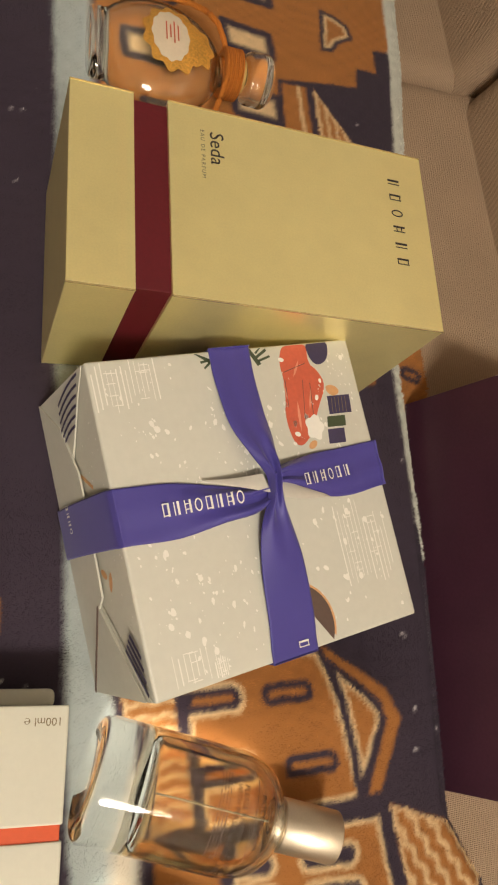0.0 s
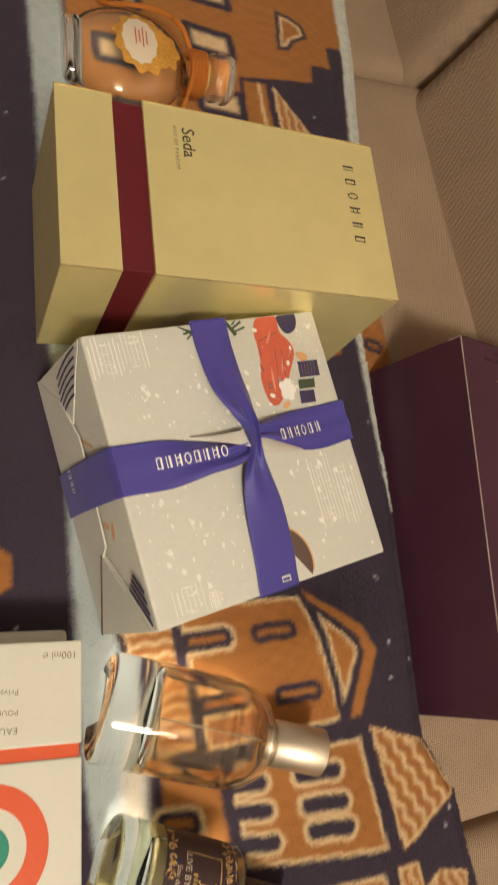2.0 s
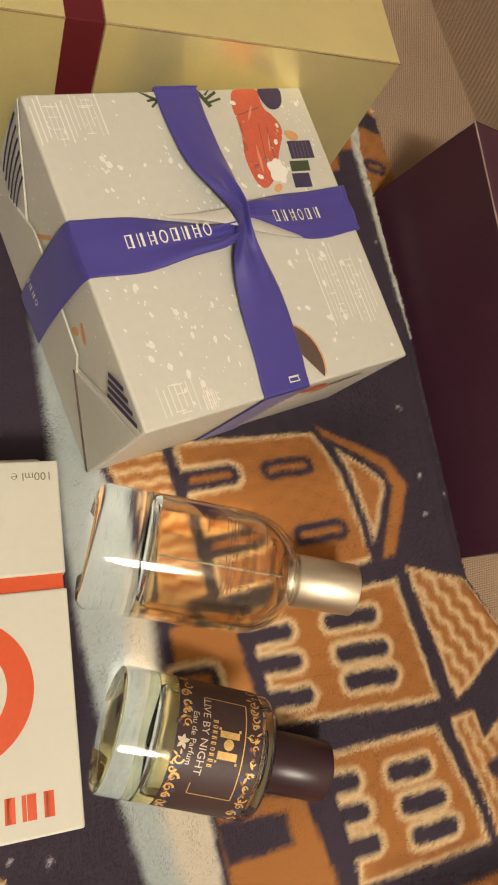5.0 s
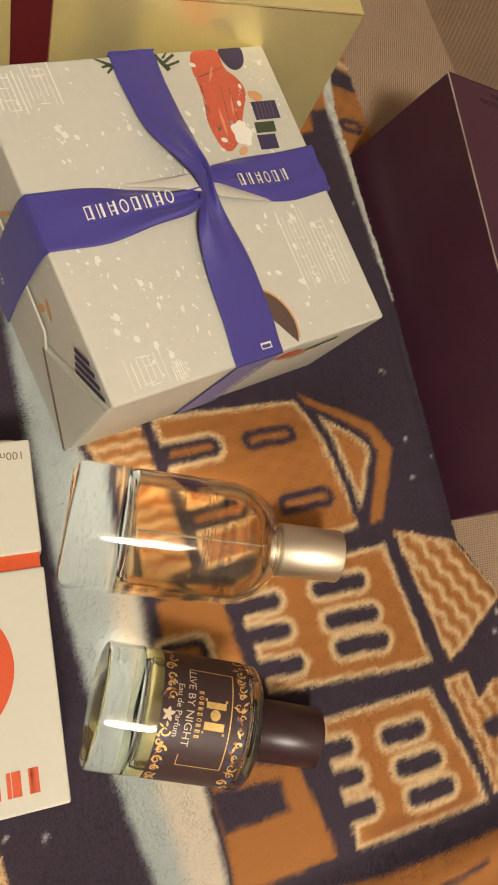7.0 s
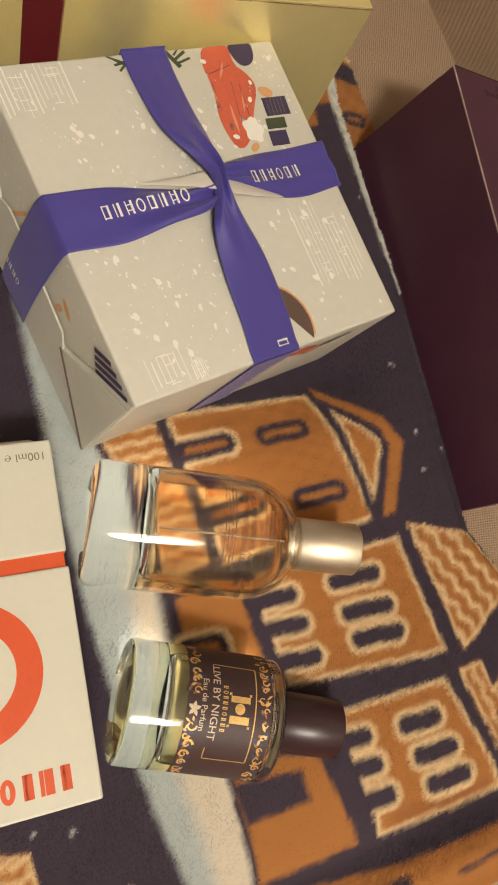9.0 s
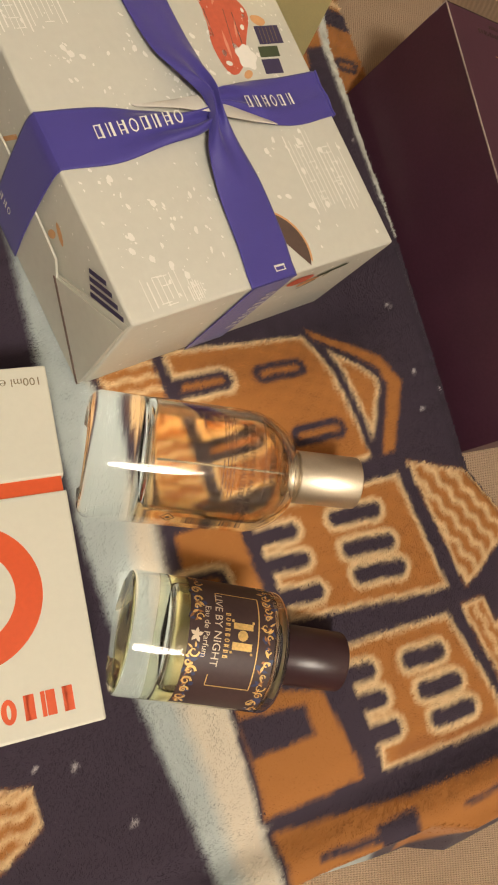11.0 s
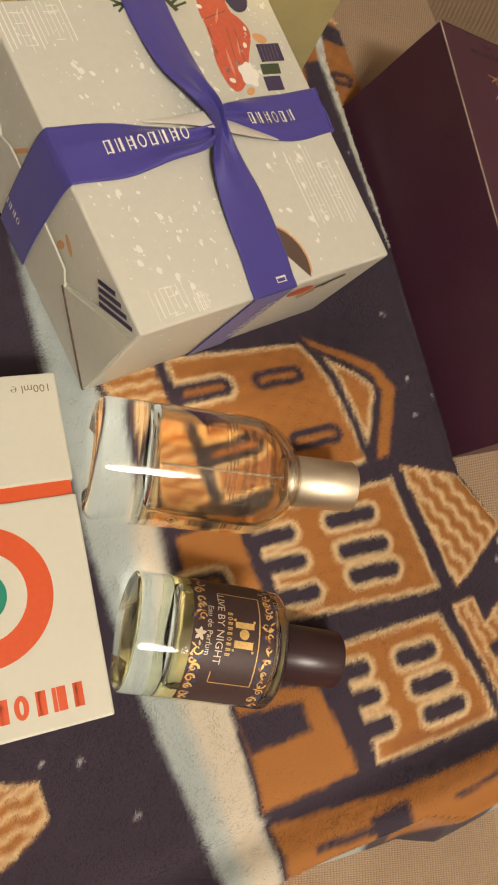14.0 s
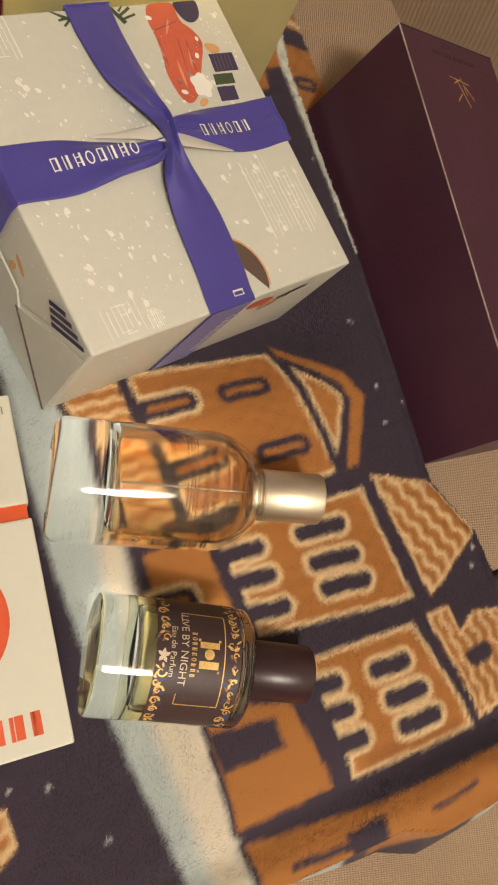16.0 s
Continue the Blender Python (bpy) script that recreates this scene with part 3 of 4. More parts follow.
# ---- gold carton ----
GOLD_L, GOLD_W, GOLD_H = 0.196, 0.1085, 0.093
gold_box = thing("perfume_box", pose(0.1695, 0.149, 0.001, 0, 0, -3.6), "gold foil perfume carton with a crimson band on the blanket", "box", "perfume cartons")
x0, hw = -GOLD_L / 2, GOLD_W / 2
lid = part("lid", block((x0, -hw, 0), (x0 + 0.031, hw, GOLD_H), 0.0007), GOLD, gold_box)
part("band", block((x0 + 0.028, -hw + 0.0022, 0.002), (x0 + 0.052, hw - 0.0022, GOLD_H - 0.0022), 0.0005), CRIMSON, gold_box, "crimson inner band")
body = part("body", block((x0 + 0.048, -hw, 0), (-x0, hw, GOLD_H), 0.0007), GOLD, gold_box)


def on_gold(u, v, h):
    return (u, v, GOLD_H + h)


part("mark", sheet(mark_shapes(6, 0.0072, (0.0745, 0.0365), -math.pi / 2, 0.11, 0.75, 0.060), on_gold), INK, body, "row of plain dark strokes")
part("writing", words("Seda", 0.0105, on_gold, (-0.0285, 0.041), -math.pi / 2), INK, body)
part("small_writing", words("EAU DE PARFUM", 0.0030, on_gold, (-0.0335, 0.041), -math.pi / 2, 1.35), GREY_INK, body)
for y in (-hw, hw):
    part("bright_edge", block((x0 + 0.048, y - 0.0004, GOLD_H - 0.0006), (-x0, y + 0.0004, GOLD_H + 0.0002), 0.0002), GOLD_EDGE, body)
    part("bright_edge", block((x0, y - 0.0004, GOLD_H - 0.0006), (x0 + 0.031, y + 0.0004, GOLD_H + 0.0002), 0.0002), GOLD_EDGE, lid)


# ---- gift box ----
gift = thing("gift_box", GIFT, "gift box wrapped in pale grey paper with snowy print", "gift box")
wrap = part("wrapping", block((0, 0, 0), (GL, GW, GH), 0.0016, 3), WRAP, gift, "", True)


def gift_top(u, v, h):
    return (u, min(v, GW - 0.0008), GH + h)


def gift_front(u, v, h):
    return (u, -h, v)


def gift_end(u, v, h):
    return (-h, u, v)


draw = random.Random(11)
flakes = []
clumps = [(draw.uniform(0.01, 0.135), draw.uniform(0.01, 0.14)) for _ in range(26)]
for _ in range(480):
    if draw.random() < 0.6:
        c = draw.choice(clumps)
        u, v = draw.gauss(c[0], 0.006), draw.gauss(c[1], 0.006)
    else:
        u, v = draw.uniform(0.004, GL - 0.004), draw.uniform(0.004, GW - 0.004)
    if 0.003 < u < GL - 0.003 and 0.003 < v < GW - 0.003:
        r = draw.choice((0.0003, 0.0004, 0.0005, 0.0006, 0.0008, 0.0010, 0.0014, 0.0019))
        ring = disc(u, v, r, 9, draw.uniform(0.35, 0.8), draw.uniform(1.2, 2.4))
        flakes.append([(u + (a - u) * f, v + (b - v) * f) for a, b in ring for f in (draw.uniform(0.7, 1.15),)])
tagged(part("snow_print", sheet(flakes, gift_top), SNOW_INK, wrap, "scattered white snowflakes"), kind="stuff")
flakes = [disc(draw.uniform(0.006, GL - 0.006), draw.uniform(0.004, GH - 0.004), draw.choice((0.0004, 0.0006, 0.001)), 8, 0.8, draw.uniform(0, 3)) for _ in range(70)]
tagged(part("snow_print", sheet(flakes, gift_front), SNOW_INK, wrap), kind="stuff")
flakes = [disc(draw.uniform(0.006, GW - 0.006), draw.uniform(0.042, GH - 0.003), draw.choice((0.0004, 0.0006)), 8, 0.8, draw.uniform(0, 3)) for _ in range(50)]
tagged(part("snow_print", sheet(flakes, gift_end), SNOW_INK, wrap), kind="stuff")


def rounded(ring, times=2):
    """A ring with its corners cut soft."""
    for _ in range(times):
        ring = [((1 - f) * a[0] + f * b[0], (1 - f) * a[1] + f * b[1]) for a, b in zip(ring, ring[1:] + ring[:1]) for f in (0.25, 0.75)]
    return ring


def leaf_shape(u, v, length, wide, turn):
    """A pointed brush stroke that starts at (u, v)."""
    c, w = math.cos(turn), math.sin(turn)
    prof = [(0, 0), (0.25, 0.8), (0.55, 1.0), (0.8, 0.55), (1, 0)]
    ring = [(t * length, h * wide / 2) for t, h in prof] + [(t * length, -h * wide / 2) for t, h in prof[-2:0:-1]]
    return [(u + a * c - b * w, v + a * w + b * c) for a, b in ring]


def line_house(u0, v0, u1, v1):
    out = []
    for k in range(7):
        u = u0 + (u1 - u0) * k / 6
        lo = v0 + (v1 - v0) * draw.uniform(0, 0.25)
        out.append(bar(u, lo, u, v1 - (v1 - v0) * draw.uniform(0, 0.3), draw.choice((0.0003, 0.0004, 0.0006))))
    for k in range(5):
        v, a = v0 + (v1 - v0) * draw.uniform(0.1, 0.9), draw.uniform(0.2, 0.6)
        out.append(bar(u0 + (u1 - u0) * a, v, u0 + (u1 - u0) * (a + 0.3), v, 0.0004))
    return out


for r in ((0.1100, 0.021, 0.1240, 0.065), (0.1240, 0.020, 0.1390, 0.058), (0.002, 0.122, 0.016, 0.147), (0.018, 0.126, 0.032, 0.147), (0.011, 0.001, 0.027, 0.019), (0.030, 0.001, 0.036, 0.012)):
    part("line_print", sheet(line_house(*r), gift_top, 0.0001), SNOW_INK, wrap, "thin white outlines of houses")
part("coat_print", sheet([rounded([(0.1035, 0.1478), (0.1190, 0.1478), (0.1165, 0.1367), (0.1220, 0.1316), (0.1245, 0.1238), (0.1166, 0.1127), (0.1110, 0.1030), (0.1075, 0.0985), (0.1010, 0.0942), (0.0968, 0.0977), (0.0956, 0.1109), (0.0985, 0.1200), (0.1000, 0.1290), (0.0993, 0.1382)])], gift_top), RED_INK, wrap, "red rounded shape")
part("shine_print", sheet([leaf_shape(0.1030, 0.1020, 0.016, 0.0016, 1.45), leaf_shape(0.1110, 0.1120, 0.012, 0.0011, 1.25), leaf_shape(0.1060, 0.1300, 0.010, 0.0014, 1.0), leaf_shape(0.0995, 0.1180, 0.010, 0.0008, 1.6)], gift_top, 0.00016), PINK_INK, wrap, "pale strokes on the red shape")
part("fold_print", sheet([bar(0.1150, 0.1260, 0.1120, 0.1060, 0.0004), bar(0.1110, 0.1280, 0.1070, 0.1080, 0.0003), bar(0.1010, 0.1330, 0.1150, 0.1365, 0.0004), bar(0.1005, 0.1290, 0.0990, 0.1150, 0.0004)], gift_top, 0.00016), BROWN_INK, wrap)
part("cap_print", sheet([rounded([(0.1174, 0.1478), (0.1321, 0.1480), (0.1310, 0.1400), (0.1270, 0.1355), (0.1211, 0.1348), (0.1180, 0.1400)])], gift_top, 0.00014), NAVY_INK, wrap)
cloud = [(0.1115 + (0.0052 + 0.0007 * math.cos(5 * t)) * math.cos(t), 0.1030 + (0.0062 + 0.0007 * math.cos(5 * t)) * math.sin(t)) for t in (6.283 * k / 40 for k in range(40))]
part("cloud_print", sheet([cloud], gift_top, 0.00018), SNOW_INK, wrap, "white cloud shape")
for u, v, r in ((0.1005, 0.1010, 0.0018), (0.1170, 0.1180, 0.0016), (0.1010, 0.1395, 0.0017), (0.1215, 0.1265, 0.0013), (0.0975, 0.0965, 0.0011)):
    part("snow_cap_print", sheet([disc(u, v, r, 9, 0.7, u * 90)], gift_top, 0.00018), SNOW_INK, wrap)
part("mitten_print", sheet([rounded([(0.1240, 0.1240), (0.1300, 0.1232), (0.1325, 0.1195), (0.1280, 0.1172), (0.1240, 0.1200)])], gift_top, 0.00016), SKIN_INK, wrap)
part("mitten_print", sheet([disc(0.1080, 0.0945, 0.0030, 10, 0.6, 0.5)], gift_top, 0.00016), SKIN_INK, wrap)
for c, mat in (((0.1235, 0.1180, 0.1378, 0.1080), NAVY_INK), ((0.1205, 0.1075, 0.1320, 0.1015), GREEN_INK), ((0.1190, 0.1010, 0.1295, 0.0930), NAVY_INK)):
    part("parcel_print", sheet([[(c[0], c[1]), (c[2], c[1] - 0.0005), (c[2] - 0.001, c[3]), (c[0] - 0.001, c[3] + 0.0005)]], gift_top, 0.00016), mat, wrap)
for k in range(5):
    part("stripe_print", sheet([bar(0.1260 + 0.0022 * k, 0.1170, 0.1248 + 0.0022 * k, 0.1090, 0.0003)], gift_top, 0.0002), GREY_INK, wrap)
tagged(part("branch_print", sheet([bar(0.0540, 0.1475, 0.0615, 0.1420, 0.0022), bar(0.0560, 0.1420, 0.0615, 0.1430, 0.0012), bar(0.0575, 0.1390, 0.0615, 0.1420, 0.0011)], gift_top), GREEN_INK, wrap), kind="stuff")
tagged(part("branch_print", sheet([bar(0.0835, 0.1478, 0.0880, 0.1380, 0.0026), bar(0.0870, 0.1420, 0.0935, 0.1455, 0.0014), bar(0.0875, 0.1400, 0.0950, 0.1420, 0.0012), bar(0.0870, 0.1440, 0.0900, 0.1475, 0.0012)], gift_top), GREEN_INK, wrap), kind="stuff")
part("round_print", sheet([[(u, v) for u, v in disc(0.0745, 0.0110, 0.0217, 64) if v > 0.001 and u > 0.0725]], gift_top), SKIN_INK, wrap)
part("round_print", sheet([[(u, v) for u, v in disc(0.0745, 0.0110, 0.0206, 64) if v > 0.001 and u > 0.0725]], gift_top, 0.0002), BROWN_INK, wrap)
part("leaf_print", sheet([disc(0.094, 0.0585, 0.008, 14, 0.6)], gift_front, 0.0004), RED_INK, wrap)
part("leaf_print", sheet([disc(0.103, 0.052, 0.006, 14, 0.5, 0.4)], gift_front, 0.0004), SKIN_INK, wrap)
tagged(part("branch_print", sheet([bar(0.106, 0.056, 0.122, 0.062, 0.003), bar(0.112, 0.053, 0.115, 0.061, 0.0014), bar(0.100, 0.046, 0.108, 0.052, 0.0012)], gift_front, 0.0005), GREEN_INK, wrap), kind="stuff")


def flap(ring, depth):
    """A folded paper flap that stands a little off the box's end."""
    bm = bmesh.new()
    a = [bm.verts.new((-depth - 0.0012 * (1 - z / GH), y, z)) for y, z in ring]
    b = [bm.verts.new((-depth + 0.0004, y, z)) for y, z in ring]
    bm.faces.new(a)
    bm.faces.new(b[::-1])
    for k in range(len(ring)):
        j = (k + 1) % len(ring)
        bm.faces.new((a[j], a[k], b[k], b[j]))
    bmesh.ops.recalc_face_normals(bm, faces=bm.faces[:])
    return bm


part("side_flap", flap([(0.0008, 0.001), (0.0008, 0.0700), (0.012, 0.060), (0.040, 0.032), (0.052, 0.022), (0.030, 0.001)], 0.0010), WRAP, wrap)
part("side_flap", flap([(GW - 0.0008, 0.001), (GW - 0.0008, 0.0700), (0.136, 0.058), (0.112, 0.034), (0.104, 0.022), (0.120, 0.001)], 0.0010), WRAP, wrap)
part("lower_flap", flap([(0.0008, 0.0004), (GW - 0.0008, 0.0004), (0.128, 0.026), (0.104, 0.040), (0.098, 0.0405), (0.060, 0.0385), (0.046, 0.0375), (0.041, 0.030), (0.0008, 0.0660)], 0.0020), WRAP, wrap)
# shade in the fold, put in as a thin dark brown strip
part("flap_crease_shade", flap([(0.0006, 0.0004), (0.041, 0.0295), (0.0425, 0.0295), (0.0022, 0.0004)], 0.0026), BROWN_INK, wrap, "brown strip painted as shade in the lower flap's fold")
for k in range(6):
    y, z = 0.1445 - 0.0040 * k, 0.0640 - 0.0030 * k
    keys = [(y - 0.0060 * e * e, z - (0.034 - 0.002 * k) * e) for e in (0, 0.25, 0.5, 0.75, 1.0)]
    part("stripe_print", sheet([bar(*a, *b, 0.0014) for a, b in zip(keys, keys[1:])], lambda u, v, h: (-0.0016 - 0.0012 * (1 - v / GH), u, v)), NAVY_INK, wrap)
for k in range(4):
    y, f = 0.0036 + 0.0052 * k, 1 - 0.16 * k
    part("stripe_print", sheet([bar(y, 0.0700, y + 0.019 * f, 0.0700 - 0.0165 * f, 0.0022)], lambda u, v, h: (-0.0016 - 0.0012 * (1 - v / GH), u, v)), NAVY_INK, wrap)
part("leaf_print", sheet([disc(0.052, 0.047, 0.005, 12, 0.4, 0.5), disc(0.056, 0.040, 0.004, 10, 0.5, 2.0), bar(0.095, 0.050, 0.103, 0.036, 0.002)], gift_end), SKIN_INK, wrap)


def ribbon(path, width, thick=0.0004, n=25):
    """A band through stations (centre, half-width vector, crown); what it loses in width it gathers into folds."""
    G = []
    for c, side, crown in path:
        c, side, crown = np.array(c), np.array(side), np.array(crown)
        slack = max(0.0, width / 2 - np.linalg.norm(side))
        a = np.linspace(-1, 1, n)
        fold = slack * (0.34 * np.sin(5.6 * a + 30 * (c[1] + c[0])) + 0.05 * np.sin(7.5 * a - 90 * c[1]))
        G.append(c + side * a[:, None] + crown * (0.7 * (1 - a * a))[:, None] + np.array((0, 0, 1)) * np.maximum(fold, -0.0012)[:, None])
    G = np.array([g for k, g in enumerate(G) if k == 0 or np.abs(g - G[k - 1]).max() > 1e-5])
    nrm = np.cross(np.gradient(G, axis=0), np.gradient(G, axis=1))
    nrm /= np.linalg.norm(nrm, axis=2, keepdims=True) + 1e-12
    if nrm[len(G) // 2, n // 2, 2] < 0:
        nrm = -nrm
    bm = bmesh.new()
    top, low = ([[bm.verts.new(p) for p in row] for row in H] for H in (G, G - nrm * thick))
    m = len(G) - 1
    for r in range(m):
        for k in range(n - 1):
            bm.faces.new((top[r][k], top[r][k + 1], top[r + 1][k + 1], top[r + 1][k]))
            bm.faces.new((low[r][k], low[r + 1][k], low[r + 1][k + 1], low[r][k + 1]))
        for k in (0, n - 1):
            bm.faces.new((top[r][k], top[r + 1][k], low[r + 1][k], low[r][k]))
    for r in (0, m):
        for k in range(n - 1):
            bm.faces.new((top[r][k], low[r][k], low[r][k + 1], top[r][k + 1]))
    bmesh.ops.recalc_face_normals(bm, faces=bm.faces[:])
    return bm


def smooth_path(keys, n=12):
    """Stations between keyed ones, eased by Catmull-Rom curves."""
    out = []
    K = [np.array([*c, *s, *w], float) for c, s, w in keys]
    for i in range(len(K) - 1):
        a, b, c, d = K[max(i - 1, 0)], K[i], K[i + 1], K[min(i + 2, len(K) - 1)]
        for j in range(n):
            t = j / n
            p = 0.5 * (2 * b + (c - a) * t + (2 * a - 5 * b + 4 * c - d) * t * t + (3 * b - a - 3 * c + d) * t ** 3)
            p = np.clip(p, np.minimum(b, c) - 0.0004, np.maximum(b, c) + 0.0004)
            out.append((p[:3], p[3:6], p[6:]))
    out.append((K[-1][:3], K[-1][3:6], K[-1][6:]))
    return out


bow = thing("ribbon", GIFT.copy(), "violet satin ribbon knotted crosswise over the gift box", "ribbon")
T = GH + 0.0008
KX, KY = 0.0756, 0.0780
Z3 = (0, 0, 0)
left_keys = [((-0.0044, 0.079, 0.000), (0, -0.0125, 0), Z3), ((-0.0042, 0.079, 0.026), (0, -0.0125, 0), Z3), ((-0.0022, 0.0785, T - 0.012), (0, -0.0126, 0), Z3),
             ((-0.0004, 0.078, T - 0.001), (0, -0.0126, 0), Z3), ((0.004, 0.0778, T + 0.0003), (0, -0.0125, 0), Z3), ((0.026, 0.0762, T + 0.0008), (0, -0.0124, 0.0), (0, 0, 0.0006)), ((0.047, 0.0753, T + 0.0024), (0.001, -0.0092, 0.001), (0, 0, 0.0012)),
             ((0.062, 0.0738, T + 0.0040), (0.001, -0.0068, 0.0015), (0, 0, 0.0014)), ((KX - 0.002, KY - 0.003, T + 0.0045), (0, -0.0045, 0.001), (0, 0, 0.001))]
part("left_tail", ribbon(smooth_path(left_keys), 0.026), SATIN, bow, "", True)
right_keys = [((KX + 0.001, KY + 0.003, T + 0.0045), (0, -0.0040, -0.001), (0, 0, 0.001)), ((0.0850, 0.0820, T + 0.0040), (-0.001, -0.0058, -0.001), (0, 0, 0.0012)), ((0.106, 0.0792, T + 0.0014), (0.001, -0.0110, 0), (0, 0, 0.0006)),
              ((0.123, 0.0783, T + 0.0003), (0, -0.0122, 0), Z3), ((GL - 0.006, 0.0792, T), (0, -0.0119, 0), Z3), ((GL + 0.0004, 0.0795, T - 0.0003), (0, -0.0118, 0), Z3), ((GL + 0.0010, 0.0795, T - 0.0035), (0, -0.0118, 0), Z3), ((GL + 0.0010, 0.0795, 0.0), (0, -0.0118, 0), Z3)]
part("right_tail", ribbon(smooth_path(right_keys), 0.026), SATIN, bow, "", True)
far_keys = [((0.073, GW + 0.001, 0.0), (0.0113, 0, 0), Z3), ((0.073, GW + 0.001, T - 0.0035), (0.0113, 0, 0), Z3), ((0.0725, GW + 0.0004, T - 0.0003), (0.0113, 0, 0), Z3), ((0.0722, GW - 0.005, T), (0.0112, 0, 0), Z3), ((0.0715, 0.132, T + 0.0008), (0.0110, 0, 0.0), (0, 0, 0.0006)),
            ((0.0722, 0.112, T + 0.0026), (0.0106, 0.002, -0.001), (0, 0, 0.0016)), ((0.0755, 0.097, T + 0.0048), (0.0082, 0.0025, -0.0015), (0, 0, 0.0026)), ((KX + 0.0012, KY + 0.006, T + 0.0072), (0.0038, 0.0010, 0), (0, 0, 0.0020)),
            ((KX - 0.0010, KY - 0.005, T + 0.0072), (0.0042, 0.001, 0), (0, 0, 0.0020)), ((0.0728, 0.060, T + 0.0052), (0.0088, 0.001, -0.001), (0, 0, 0.0024)), ((0.0730, 0.042, T + 0.0024), (0.0116, 0, 0), (0, 0, 0.0014)),
            ((0.0722, 0.018, T + 0.0006), (0.0124, 0, 0), Z3), ((0.0706, 0.0055, T), (0.0125, 0, 0), Z3), ((0.0701, -0.0004, T - 0.0003), (0.0125, 0, 0), Z3), ((0.0700, -0.0010, T - 0.0035), (0.0117, 0, 0), Z3), ((0.0675, -0.0010, 0.0), (0.0117, 0, 0), Z3)]
part("long_band", ribbon(smooth_path(far_keys), 0.023), SATIN, bow, "", True)
part("turned_back", ribbon(smooth_path([((0.042, 0.0862, T + 0.0020), (0.0008, -0.0006, 0), Z3), ((0.058, 0.0828, T + 0.0046), (0.0006, -0.0024, 0.0008), (0, 0, 0.0004)), ((0.0720, 0.0800, T + 0.0064), (0.0004, -0.0048, 0.0010), (0, 0, 0.0006))]), 0.0), SATIN_BACK, bow, "pale matt underside of the ribbon", True)
part("turned_back", ribbon(smooth_path([((0.0790, 0.0765, T + 0.0066), (0.0004, -0.0048, 0.001), (0, 0, 0.0006)), ((0.092, 0.0722, T + 0.0048), (0.0006, -0.0034, 0.001), (0, 0, 0.0006)), ((0.108, 0.0682, T + 0.0016), (0.001, -0.0008, 0), Z3)]), 0.0), SATIN_BACK, bow, "pale matt underside of the ribbon", True)
part("lettering", sheet(mark_shapes(8, 0.0060, (0.0588, 0.0790), math.pi - 0.03, 0.11, 0.25, 0.0405), lambda u, v, h: (u, v, T + 0.0022 + 0.0032 * max(0, (u - 0.02) / 0.03) + h)), SNOW_INK, bow, "white strokes of a printed mark")
part("lettering", sheet(mark_shapes(6, 0.0058, (0.1247, 0.0818), math.pi + 0.03, 0.11, 0.22, 0.0330), lambda u, v, h: (u, v, T + 0.0010 + 0.004 * max(0, (0.118 - u) / 0.02) + h)), SNOW_INK, bow)
part("lettering", sheet(mark_shapes(8, 0.0056, (0.0725, 0.0610), -math.pi / 2 - 0.03, 0.11, 0.25, 0.045), lambda u, v, h: (u, -0.0016 - h, v)), SNOW_INK, bow)
part("lettering", sheet(mark_shapes(1, 0.0056, (0.0725, 0.0060), -math.pi / 2 - 0.03, 0.11, 0.25), lambda u, v, h: (u, v, T + 0.0006 + h)), SNOW_INK, bow)
part("lettering", sheet(mark_shapes(4, 0.0045, (0.082, 0.018), math.pi / 2, 0.13, 0.25), lambda u, v, h: (-0.0050 - h, v + 0.06, u - 0.06)), SNOW_INK, bow)


# ---- white carton ----
WL, WW, WH = 0.138, 0.082, 0.054
white_box = thing("perfume_box", pose(0.0215, -0.1400, -0.0125, -2.0, 0, -6.4), "white perfume carton with an orange-red band on the blanket", "box", "perfume cartons")
hw, hl = WW / 2, WL / 2
white_lid = part("lid", block((-hw, hl - 0.0465, 0), (hw, hl, WH), 0.0009), WHITE_CARD, white_box)
part("band", block((-hw + 0.001, hl - 0.056, 0.001), (hw - 0.001, hl - 0.044, WH - 0.001), 0.0005), ORANGE_CARD, white_box, "orange-red inner band")
part("tuck_flap", block((-hw + 0.002, hl - 0.001, 0.006), (hw - 0.004, hl + 0.0075, 0.036), 0.0036, 4), WHITE_CARD, white_lid, "bulging closed end flap", True)
white_body = part("body", block((-hw, -hl, 0), (hw, hl - 0.0525, WH), 0.0009), WHITE_CARD, white_box)


def on_white(u, v, h):
    return (u, v, WH + h)


def ring_print(u, v, r0, r1, n=64):
    bm = bmesh.new()
    a = [bm.verts.new(on_white(x, y, 0.00012)) for x, y in disc(u, v, r0, n)]
    b = [bm.verts.new(on_white(x, y, 0.00012)) for x, y in disc(u, v, r1, n)]
    for k in range(n):
        bm.faces.new((a[k], b[k], b[(k + 1) % n], a[(k + 1) % n]))
    return bm


part("ring_print", ring_print(0.0, -0.0175, 0.0170, 0.0265), ORANGE_CARD, white_body, "orange-red printed ring")
part("dot_print", sheet([disc(0.0, -0.0175, 0.0098, 40)], on_white), TEAL_INK, white_body, "teal printed dot")
part("mark", sheet(mark_shapes(7, 0.0085, (0.0315, -0.0545), math.pi, 0.22, 0.18), on_white), ORANGE_CARD, white_body, "orange-red plain strokes")
part("writing", words("100ml \u212e", 0.0048, on_white, (0.0385, 0.0640), math.pi), GREY_INK, white_lid)
for text, size, v in (("Privato", 0.0038, 0.0480), ("POUR", 0.0034, 0.0390), ("EAU DE", 0.0042, 0.0315)):
    part("writing", words(text, size, on_white, (0.0120, v), math.pi, 1.1), GREY_INK, white_lid)


